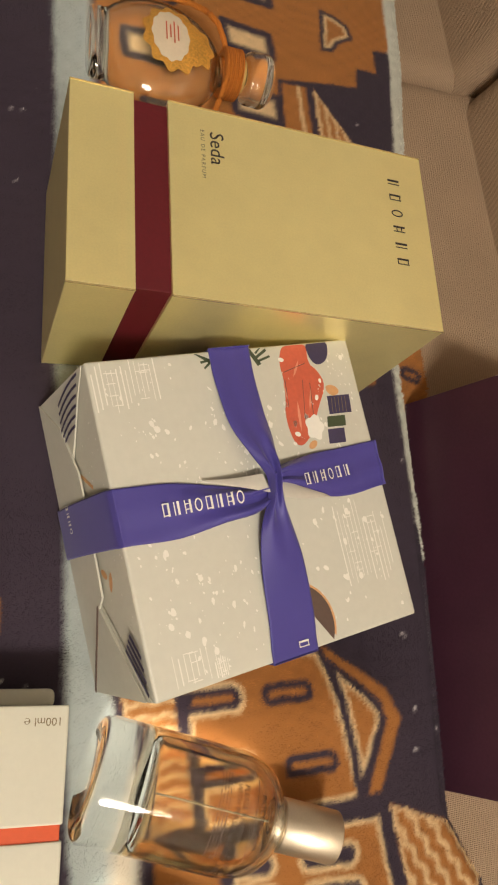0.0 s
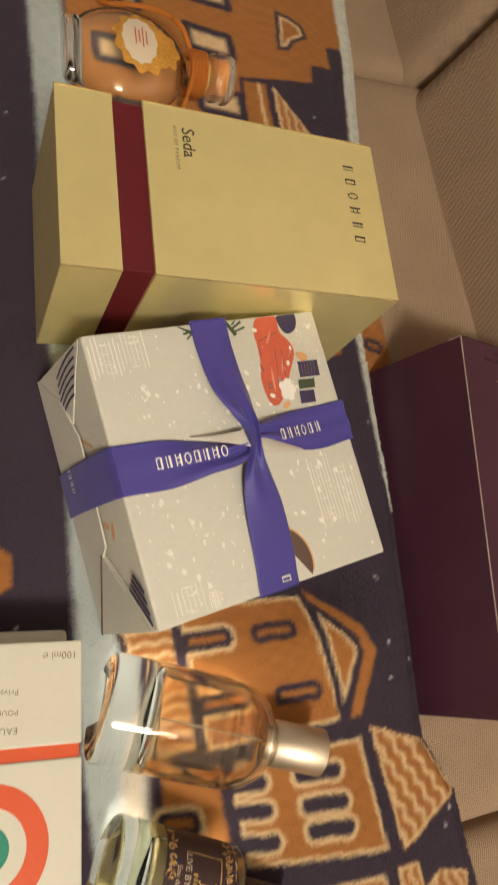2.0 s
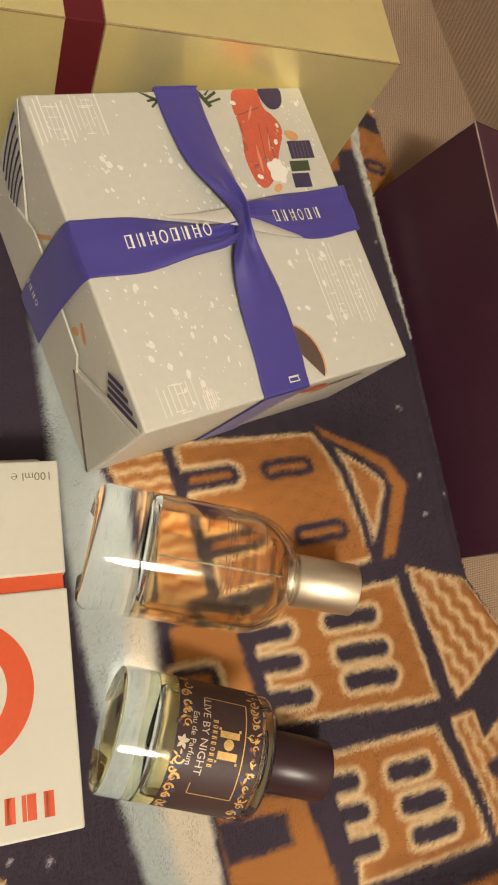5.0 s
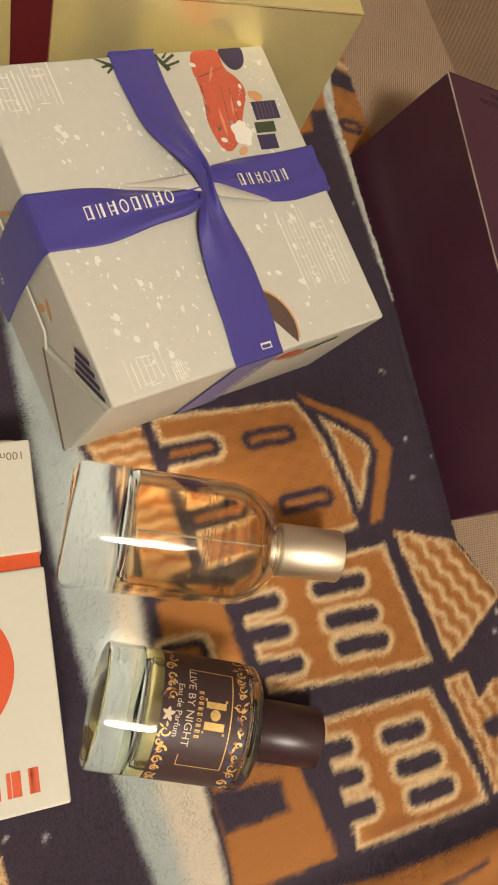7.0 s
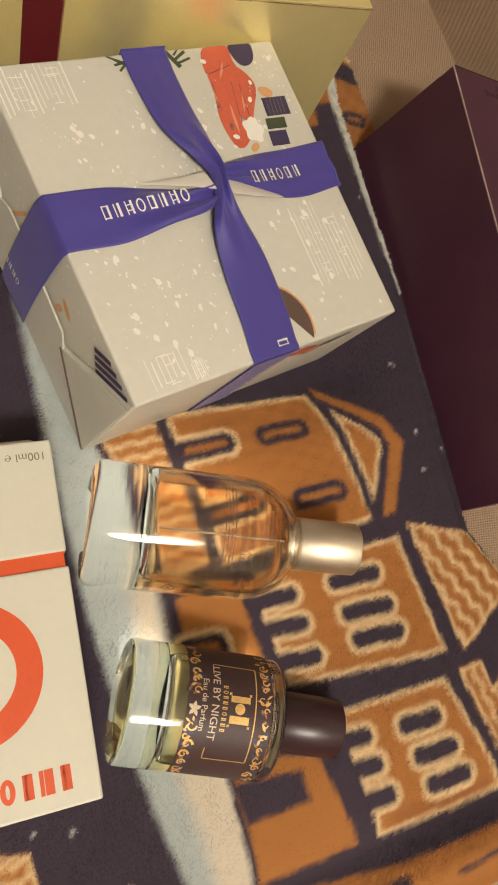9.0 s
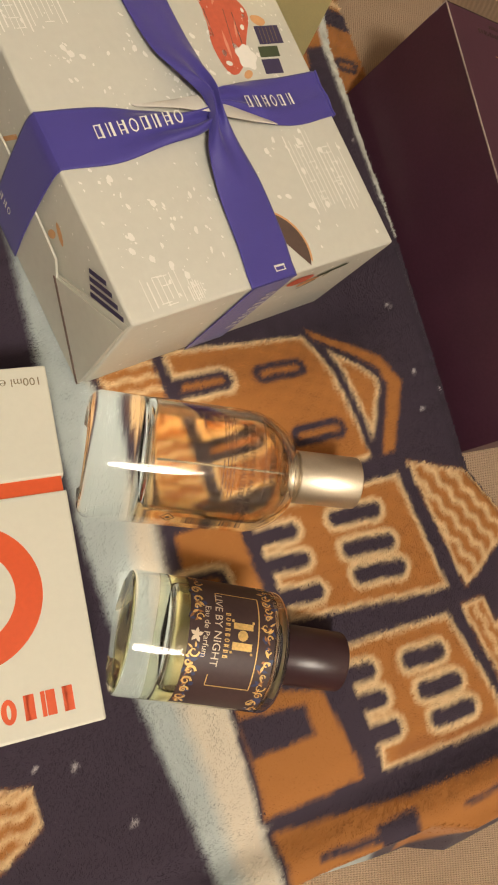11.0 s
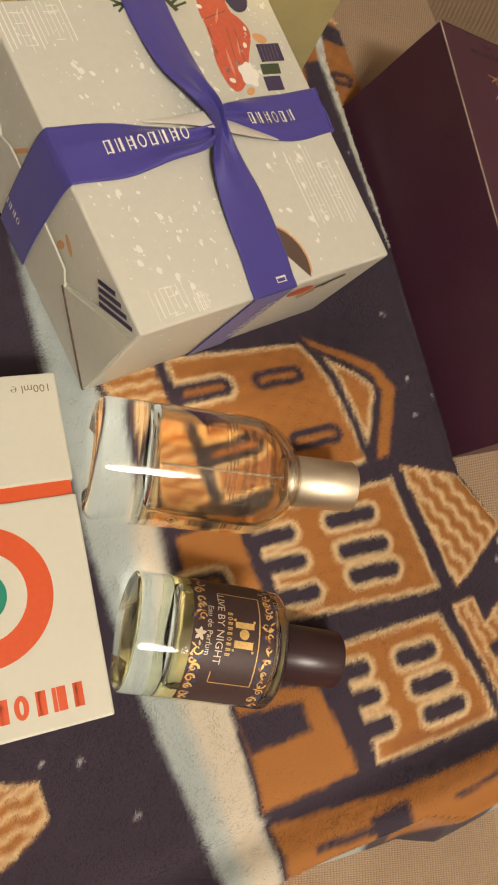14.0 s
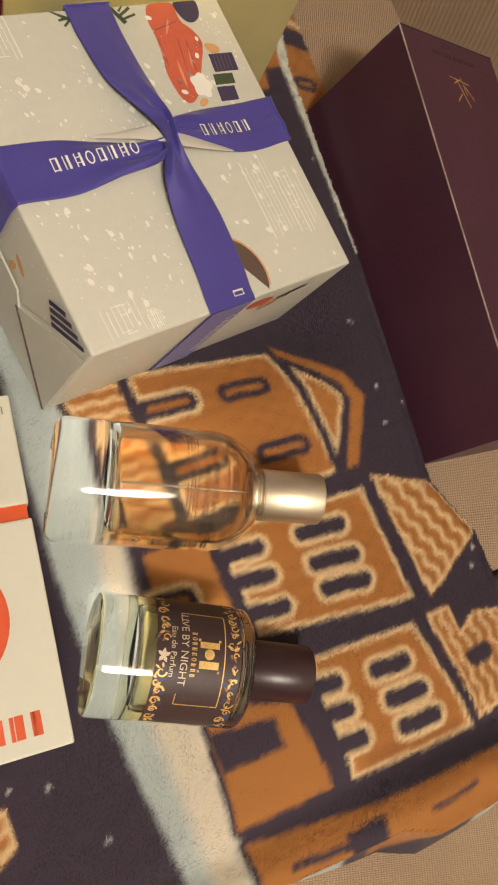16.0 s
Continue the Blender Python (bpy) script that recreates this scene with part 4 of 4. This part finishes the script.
# ---- black carton ----
BL, BW, BH = 0.240, 0.088, 0.0885
along, up = Vector((-0.086, -0.996, 0.0)).normalized(), Vector((0.248, -0.085, 0.965)).normalized()
out = (-along).cross(up).normalized()
along = up.cross(out).normalized() * -1
bm4 = Matrix(((out.x, -along.x, up.x, 0.3085), (out.y, -along.y, up.y, 0.0885), (out.z, -along.z, up.z, -0.0200), (0, 0, 0, 1)))
black_box = thing("perfume_box", bm4, "black perfume carton with scuffed pale edges on the seat", "box", "perfume cartons")
black_body = part("body", block((0, -BL, 0), (BW, 0, BH), 0.0006), BLACK_CARD, black_box)
part("worn_edge", block((-0.0002, -BL, BH - 0.0006), (0.0006, 0, BH + 0.0002), 0.0002), WORN_EDGE, black_body, "scuffed pale edge")
part("worn_edge", block((-0.0002, -0.0006, BH - 0.010), (0.0006, 0.0002, BH), 0.0002), WORN_EDGE, black_body)
part("worn_edge", block((0, -0.0005, BH - 0.0005), (BW, 0.0002, BH + 0.0002), 0.0002), FAINT_INK, black_body)


def on_black(u, v, h):
    return (u, v, BH + h)


part("mark", sheet([bar(0.034, -0.026, 0.052, -0.028, 0.0005), bar(0.037, -0.030, 0.044, -0.026, 0.0006), bar(0.040, -0.026, 0.047, -0.044, 0.0007), bar(0.042, -0.036, 0.036, -0.042, 0.0006), bar(0.047, -0.030, 0.053, -0.038, 0.0006), bar(0.045, -0.024, 0.047, -0.036, 0.0005)], on_black), GILT, black_body, "fine gilt strokes")
part("faint_mark", sheet(mark_shapes(16, 0.0032, (0.064, -0.0100), math.pi, 0.14, 0.2), on_black), FAINT_INK, black_body, "faint glossy strokes")
part("faint_mark", sheet(mark_shapes(5, 0.0028, (0.046, -0.0045), math.pi, 0.14, 0.2), on_black), FAINT_INK, black_body)


# ---- bottles ----
def shell(outer, inner, steps=72, squash=1.0):
    """A thick-walled glass body: an outer skin and the cavity within it."""
    bm = lathe(outer, steps, squash)
    cavity = lathe(inner, steps, squash)
    bmesh.ops.reverse_faces(cavity, faces=cavity.faces[:])
    me = bpy.data.meshes.new("cavity")
    cavity.to_mesh(me)
    cavity.free()
    bm.from_mesh(me)
    bpy.data.meshes.remove(me)
    return bm


def around(r, lift=0.0003):
    """Carries (along, arc) round a cylinder of radius r whose top faces up."""
    return lambda u, v, h: (u, (r + lift + h) * math.sin(v / r), (r + lift + h) * math.cos(v / r))


def fill(profile, shrink=0.0003):
    return [(a + (shrink if r < 1e-6 else 0) * (-1 if a < 0.05 else 1), r + shrink if r > 1e-6 else 0.0) for a, r in profile]


def liquid(profile, steps, bottle, level, squash=1.0):
    """What fills a lying bottle's cavity up to a level surface above its axis."""
    up = bottle.matrix_basis.to_3x3().inverted() @ Vector((0, 0, 1))
    bm = lathe(profile, steps, squash)
    middle = Vector((sum(a for a, _ in profile) / len(profile), 0, 0))
    bmesh.ops.bisect_plane(bm, geom=bm.verts[:] + bm.edges[:] + bm.faces[:], plane_co=middle + up * level, plane_no=up, clear_outer=True)
    bmesh.ops.holes_fill(bm, edges=[e for e in bm.edges if e.is_boundary])
    bmesh.ops.recalc_face_normals(bm, faces=bm.faces[:])
    return bm


def flat_top(ob):
    for p in ob.data.polygons:
        if len(p.vertices) > 8:
            p.use_smooth = False


def bent_band(u0, u1, v0, v1, r, lift=0.0002, n=40):
    bm = bmesh.new()
    place = around(r, lift)
    rows = [[bm.verts.new(place(u, v0 + (v1 - v0) * k / n, 0)) for u in (u0, u1)] for k in range(n + 1)]
    for p, q in zip(rows, rows[1:]):
        bm.faces.new((p[0], p[1], q[1], q[0]))
    return bm


# amber bottle: heavy base, round shoulders, brushed cap
R1 = 0.0282
amber_bottle = thing("perfume_bottle", pose(0.0795, -0.1065, 0.0125, 0, -2.5, -21.8), "round bottle of amber perfume with a brushed metal cap", "perfume bottle", "perfume bottles")
amber_bottle.matrix_basis = amber_bottle.matrix_basis @ pose(0, 0, 0, 12)
outer = [(0.0030, 0), (0.0022, R1 * 0.5), (0.0006, R1 - 0.0090), (0, R1 - 0.0075)] + arc(0.0, R1 - 0.0065, 0.0055, R1, 8, -1) + [(0.070, R1)] + arc(0.070, R1, 0.0955, 0.0085, 12) + [(0.0965, 0.008), (0.0965, 0)]
inner = [(0.0235, 0), (0.0240, R1 - 0.010)] + arc(0.0240, R1 - 0.0085, 0.0300, R1 - 0.0022, 8, -1) + [(0.070, R1 - 0.0022)] + arc(0.070, R1 - 0.0022, 0.0935, 0.006, 12) + [(0.0935, 0.004), (0.0935, 0)]
body1 = part("body", shell(outer, inner), GLASS, amber_bottle, "thick clear glass", True)
flat_top(part("perfume", liquid(fill(inner, 0.00025), 64, amber_bottle, 0.010), AMBER, amber_bottle, "amber liquid", True))
cap1 = [(0.0972, 0), (0.0972, 0.0120), (0.0976, 0.0124), (0.1270, 0.0124)] + arc(0.1270, 0.0124, 0.1276, 0.0118, 4) + [(0.1276, 0)]
part("cap", lathe(cap1, 64), CHAMPAGNE, amber_bottle, "brushed champagne metal cap", True)
part("collar", lathe([(0.0935, 0.0060), (0.0935, 0.0106), (0.0970, 0.0106), (0.0970, 0.0060)], 48), CHAMPAGNE, amber_bottle, "", True)
part("dip_tube", lathe([(0.030, 0), (0.030, 0.0005), (0.093, 0.0005), (0.093, 0)], 12), PLASTIC_TUBE, body1, "", True)


def wrap1(u, v, h):
    """Carries (along, arc) round the amber bottle, over its shoulder too."""
    t = min(max((u - 0.070) / 0.0255, 0.0), 0.98)
    r = 0.0085 + (R1 - 0.0085) * math.sqrt(1 - t * t) + 0.0002 + h
    return (u, r * math.sin(v / R1), r * math.cos(v / R1))



for text, size, u, v in (("PATCHOULI 24", 0.0036, 0.0770, -0.018), ("PLEASE REMOVE AND REPLACE", 0.0034, 0.0680, -0.020), ("WITH PERSONALIZED LABEL", 0.0034, 0.0645, -0.020)):
    part("writing", words(text, size, wrap1, (u, -v), -math.pi / 2, 1.0), INK, body1)
small = []
for k, u in enumerate((0.0615, 0.0600, 0.0585, 0.0570, 0.0480, 0.0750)):
    v = -0.024
    while v < (0.012 if k != 4 else -0.014):
        w = draw.uniform(0.002, 0.006)
        small.append(bar(u, -v, u, -v - w, 0.0004))
        v += w + 0.0012
tagged(part("fine_print", sheet(small, wrap1), BROWN_INK, body1, "lines of tiny dark print"), kind="stuff")
codes, u = [], 0.044
while u < 0.070:
    w = draw.choice((0.0003, 0.0005, 0.0008))
    codes.append([(u, -0.0275), (u + w, -0.0275), (u + w, -0.0330), (u, -0.0330)])
    u += w + draw.choice((0.0003, 0.0005))
part("barcode", sheet(codes, wrap1), INK, body1, "small dark barcode")
part("hazard_mark", sheet([bar(0.0345, -0.029, 0.0375, -0.032, 0.0005), bar(0.0375, -0.032, 0.0405, -0.029, 0.0005), bar(0.0405, -0.029, 0.0375, -0.026, 0.0005), bar(0.0375, -0.026, 0.0345, -0.029, 0.0005), disc(0.0375, -0.029, 0.0009, 8)], wrap1), INK, body1)

# straw bottle with the dark label
R2 = 0.0262
dark_bottle = thing("perfume_bottle", pose(0.0745, -0.1834, 0.0050, 0, 0, -26.6) @ pose(0, 0, 0, -4), "bottle of pale perfume with ornate dark label and black cap", "perfume bottle", "perfume bottles")
outer = [(0, 0), (0, R2 - 0.003)] + arc(0, R2 - 0.0025, 0.0025, R2, 5, -1) + [(0.0645, R2)] + arc(0.0645, R2, 0.0685, R2 - 0.0045, 6) + [(0.0690, 0.010), (0.0695, 0.0095), (0.0695, 0)]
inner = [(0.0165, 0), (0.0165, R2 - 0.008)] + arc(0.0165, R2 - 0.007, 0.021, R2 - 0.0026, 5, -1) + [(0.0605, R2 - 0.0026)] + arc(0.0605, R2 - 0.0026, 0.0640, R2 - 0.007, 5) + [(0.0645, 0)]
body2 = part("body", shell(outer, inner), GLASS, dark_bottle, "thick clear glass", True)
flat_top(part("perfume", liquid(fill(inner, 0.00025), 64, dark_bottle, 0.012), STRAW, dark_bottle, "pale straw liquid", True))
cap2 = [(0.0700, 0), (0.0700, 0.0128), (0.0704, 0.0132), (0.1006, 0.0132)] + arc(0.1006, 0.0132, 0.1014, 0.0124, 4) + [(0.1014, 0)]
part("cap", lathe(cap2, 64), BLACK_CAP, dark_bottle, "glossy black cap", True)
part("collar", lathe([(0.0680, 0.0080), (0.0680, 0.0125), (0.0700, 0.0125), (0.0700, 0.0080)], 48), CHAMPAGNE, dark_bottle, "", True)
label2 = part("label", bent_band(0.0235, 0.0605, -0.036, 0.036, R2, 0.0002), LABEL, dark_bottle, "dark label with gilt scrolls", True)
wrap2 = around(R2, 0.0003)
frame_lines = [bar(0.0530, -0.021, 0.0530, 0.019, 0.0005), bar(0.0345, -0.021, 0.0530, -0.021, 0.0004), bar(0.0345, 0.019, 0.0530, 0.019, 0.0004), bar(0.0343, -0.021, 0.0343, -0.016, 0.0004), bar(0.0343, 0.014, 0.0343, 0.019, 0.0004)]
rows = []
for k in range(14):
    a, b = -0.021 + 0.040 * k / 14, -0.021 + 0.040 * (k + 1) / 14
    rows.append(bar(0.0530, a, 0.0530, b, 0.0005))
part("rule", sheet(rows + frame_lines[3:] + [bar(0.0345, v, 0.0530, v, 0.0004) for v in (-0.021, 0.019)], wrap2), GILT, label2, "thin gilt frame")
part("emblem", sheet([bar(0.0420, 0.0045, 0.0505, 0.0045, 0.0026), bar(0.0420, -0.0035, 0.0505, -0.0035, 0.0030), bar(0.0418, 0.0070, 0.0418, -0.0065, 0.0010), bar(0.0506, 0.0070, 0.0506, -0.0065, 0.0010), disc(0.0462, 0.0008, 0.0022, 12)], wrap2), GILT, label2, "plain gilt emblem")
part("mark", sheet(mark_shapes(9, 0.0022, (0.0385, 0.0095), -math.pi / 2, 0.16, 0.3, 0.019), wrap2), GILT, label2, "row of gilt strokes")
part("writing", words("LIVE BY NIGHT", 0.0046, wrap2, (0.0340, 0.0180), -math.pi / 2, 1.0), CREAM_INK, label2)
part("writing", words("Eau de Parfum", 0.0036, wrap2, (0.0297, 0.0115), -math.pi / 2, 1.0), CREAM_INK, label2)


def scroll(u, v, r, turns, w):
    out, prev = [], None
    for k in range(18):
        t = k / 17
        p = (u + r * (1 - 0.75 * t) * math.cos(turns * t * 6.28), v + r * (1 - 0.75 * t) * math.sin(turns * t * 6.28))
        if prev:
            out.append(bar(*prev, *p, w * (1.2 - 0.7 * t)))
        prev = p
    return out


for u0, inward in ((0.0262, 1), (0.0573, -1)):
    gold_bits, copper_bits, blue_bits, pale_bits = [], [], [], []
    v = -0.033
    while v < 0.033:
        if not (inward > 0 and -0.007 < v < 0.005):
            r = draw.uniform(0.0012, 0.0024)
            gold_bits += scroll(u0 + draw.uniform(-0.0012, 0.0012), v, r, draw.choice((0.9, -0.9, 1.2)), draw.uniform(0.0005, 0.0010))
            for _ in range(3):
                turn = draw.uniform(0, 6.28)
                (gold_bits if draw.random() < 0.4 else copper_bits).append(leaf_shape(u0 + draw.uniform(-0.0012, 0.0012), v + draw.uniform(-0.002, 0.002), draw.uniform(0.0016, 0.0034), draw.uniform(0.0007, 0.0013), turn))
            for _ in range(2):
                blue_bits.append(leaf_shape(u0 + draw.uniform(-0.0022, 0.0022), v + draw.uniform(-0.002, 0.003), draw.uniform(0.002, 0.004), draw.uniform(0.0012, 0.0022), draw.uniform(0, 6.28)))
            if draw.random() < 0.4:
                pale_bits.append(leaf_shape(u0 + draw.uniform(-0.002, 0.002), v + draw.uniform(-0.002, 0.002), 0.0014, 0.0005, draw.uniform(0, 6.28)))
        v += draw.uniform(0.0036, 0.0056)
    part("leaf_print", sheet(blue_bits, around(R2, 0.00030)), BLUE_INK, label2, "slate blue leaves")
    part("leaf_print", sheet(copper_bits, around(R2, 0.00033)), COPPER_INK, label2, "copper leaves")
    part("scrollwork", sheet(gold_bits, around(R2, 0.00036)), GILT, label2, "gilt scrolls")
    part("pale_print", sheet(pale_bits, around(R2, 0.00039)), CREAM_INK, label2)
crest = [leaf_shape(0.0268, -0.0012, 0.0030, 0.0016, t) for t in (0.4, 1.5, 2.6, 4.0, 5.2)] + [disc(0.0268, -0.0012, 0.0010, 12)]
part("crest", sheet(crest, around(R2, 0.00036)), CREAM_INK, label2)

# flattened round bottle with thread at the neck, behind the gold carton
round_bottle = thing("perfume_bottle", pose(0.1010, 0.3080, 0.0215, 0, 0, -3.0), "flat round glass bottle with gilt label and orange thread", "perfume bottle", "perfume bottles")
outer = [(0, 0), (0, 0.0225)] + arc(0, 0.0225, 0.003, 0.0265, 4, -1)
outer += [(0.043 + 0.0425 * math.sin(t), 0.0405 * math.cos(t)) for t in np.linspace(-0.86, 1.25, 22)] + [(0.0870, 0.0105), (0.096, 0.0100), (0.096, 0)]
inner = [(0.006, 0), (0.006, 0.0225)] + [(0.043 + 0.0413 * math.sin(t), 0.0392 * math.cos(t)) for t in np.linspace(-0.86, 1.28, 22)] + [(0.0845, 0)]
body3 = part("body", shell(outer, inner, 64, 0.46), GLASS, round_bottle, "clear glass", True)
thread_profile = [(0.0855, 0.0100)]
for k in range(9):
    thread_profile += arc(0.0860 + 0.0013 * k, 0.0150, 0.0860 + 0.0013 * k + 0.00065, 0.0160, 3, -1) + arc(0.0860 + 0.0013 * k + 0.00065, 0.0160, 0.0860 + 0.0013 * k + 0.0013, 0.0150, 3)
part("thread_wrap", lathe(thread_profile + [(0.0980, 0.0100)], 40), THREAD, round_bottle, "wound orange thread", True)
part("collar", lathe([(0.0975, 0.006), (0.0975, 0.0105), (0.1010, 0.0105), (0.1010, 0.006)], 32), GILT, round_bottle, "gilt collar", True)
part("stopper", lathe([(0.1005, 0), (0.1005, 0.0085)] + arc(0.1005, 0.0095, 0.1060, 0.0165, 6, -1) + [(0.115, 0.0170)] + arc(0.115, 0.0170, 0.1205, 0.0115, 6) + [(0.1210, 0)], 48), GLASS, round_bottle, "clear glass stopper", True)


def dome3(u, v, h):
    s = max(0.0, 1 - ((u - 0.043) / 0.0425) ** 2 - (v / 0.0405) ** 2)
    return (u, v, 0.0405 * 0.46 * math.sqrt(s) + 0.0004 + h)


def dome_disc(u, v, ru, rv, wobble, lift, n=40, count=14):
    bm = bmesh.new()
    c = bm.verts.new(dome3(u, v, lift))
    rings = []
    for f in (0.33, 0.66, 1.0):
        rings.append([bm.verts.new(dome3(u + ru * f * (1 + wobble * math.cos(count * t)) * math.cos(t), v + rv * f * (1 + wobble * math.cos(count * t)) * math.sin(t), lift))
                      for t in (2 * math.pi * k / n for k in range(n))])
    for k in range(n):
        j = (k + 1) % n
        bm.faces.new((c, rings[0][k], rings[0][j]))
        for p, q in zip(rings, rings[1:]):
            bm.faces.new((p[k], q[k], q[j], p[j]))
    bmesh.ops.recalc_face_normals(bm, faces=bm.faces[:])
    return bm


label3 = part("label", dome_disc(0.0500, 0.0000, 0.0195, 0.0235, 0.07, 0.0003, 66, 11), GILT_PAPER, round_bottle, "scalloped gilt label")
part("crest", dome_disc(0.0660, 0.0000, 0.0105, 0.0150, 0.12, 0.0004, 42, 7), GILT_PAPER, label3)
part("label_panel", dome_disc(0.0475, 0.0000, 0.0120, 0.0185, 0.04, 0.0008, 48, 12), CREAM_INK, label3, "cream centre panel")
part("fine_print", sheet([bar(0.0520 - 0.0025 * k, 0.0018 - w, 0.0520 - 0.0025 * k, 0.0018 + w, 0.0009) for k, w in enumerate((0.006, 0.0085, 0.005, 0.007))], lambda u, v, h: dome3(u, v, 0.0013)), RED_INK, label3)


def cord(points, r, n=8):
    """A twisted cord through points."""
    bm = bmesh.new()
    P = [Vector(p) for p, _, _ in smooth_path([(p, (0, 0, 0), (0, 0, 0)) for p in points], 14)]
    rings = []
    for i, p in enumerate(P):
        d = (P[min(i + 1, len(P) - 1)] - P[max(i - 1, 0)]).normalized()
        a = d.orthogonal().normalized()
        b = d.cross(a)
        rings.append([bm.verts.new(p + (a * math.cos(t) + b * math.sin(t)) * r * (1 + 0.18 * math.cos(3 * t + i * 0.9))) for t in (2 * math.pi * k / n for k in range(n))])
    for p, q in zip(rings, rings[1:]):
        for k in range(n):
            bm.faces.new((p[k], p[(k + 1) % n], q[(k + 1) % n], q[k]))
    bmesh.ops.recalc_face_normals(bm, faces=bm.faces[:])
    return bm


part("cord", cord([(0.088, 0.010, 0.008), (0.080, 0.022, 0.016), (0.068, 0.034, 0.014), (0.050, 0.046, 0.004), (0.036, 0.058, -0.010), (0.030, 0.075, -0.024)], 0.0018), THREAD, round_bottle, "twisted orange cord", True)
part("cord", cord([(0.088, -0.008, 0.010), (0.084, -0.022, 0.006), (0.080, -0.034, -0.008)], 0.0018), THREAD, round_bottle, "", True)


# ---- lamp that lights the room ----
lamp = thing("ceiling_lamp", pose(0, 0, 0), "round glowing ceiling lamp above the sofa", "lamp")
m = bpy.data.materials.new("lamp_glow")
m.use_nodes = True
p = m.node_tree.nodes["Principled BSDF"]
p.inputs["Base Color"].default_value = (0.8, 0.7, 0.55, 1)
p.inputs["Emission Color"].default_value, p.inputs["Emission Strength"].default_value = (1.0, 0.84, 0.64, 1), 20.0
bm = lathe([(0.012, 0), (0.012, 0.19), (0.03, 0.22), (0.06, 0.23), (0.09, 0.17), (0.10, 0)], 48)
bmesh.ops.rotate(bm, verts=bm.verts[:], cent=(0, 0, 0), matrix=Matrix.Rotation(radians(-90), 3, "Y"))
bmesh.ops.translate(bm, verts=bm.verts[:], vec=LAMP + Vector((0, 0, 0.01)))
part("shade", bm, m, lamp, "glowing round shade", True)
rod_bm = lathe([(0, 0), (0, 0.008), (2.03 - LAMP.z - 0.10, 0.008), (2.03 - LAMP.z - 0.10, 0)], 16)
bmesh.ops.rotate(rod_bm, verts=rod_bm.verts[:], cent=(0, 0, 0), matrix=Matrix.Rotation(radians(-90), 3, "Y"))
bmesh.ops.translate(rod_bm, verts=rod_bm.verts[:], vec=LAMP + Vector((0, 0, 0.105)))
part("rod", rod_bm, CHAMPAGNE, lamp, "short metal rod", True)
part("rose", block((LAMP.x - 0.08, LAMP.y - 0.08, 2.02), (LAMP.x + 0.08, LAMP.y + 0.08, 2.052), 0.008), CHAMPAGNE, lamp, "metal ceiling mount")
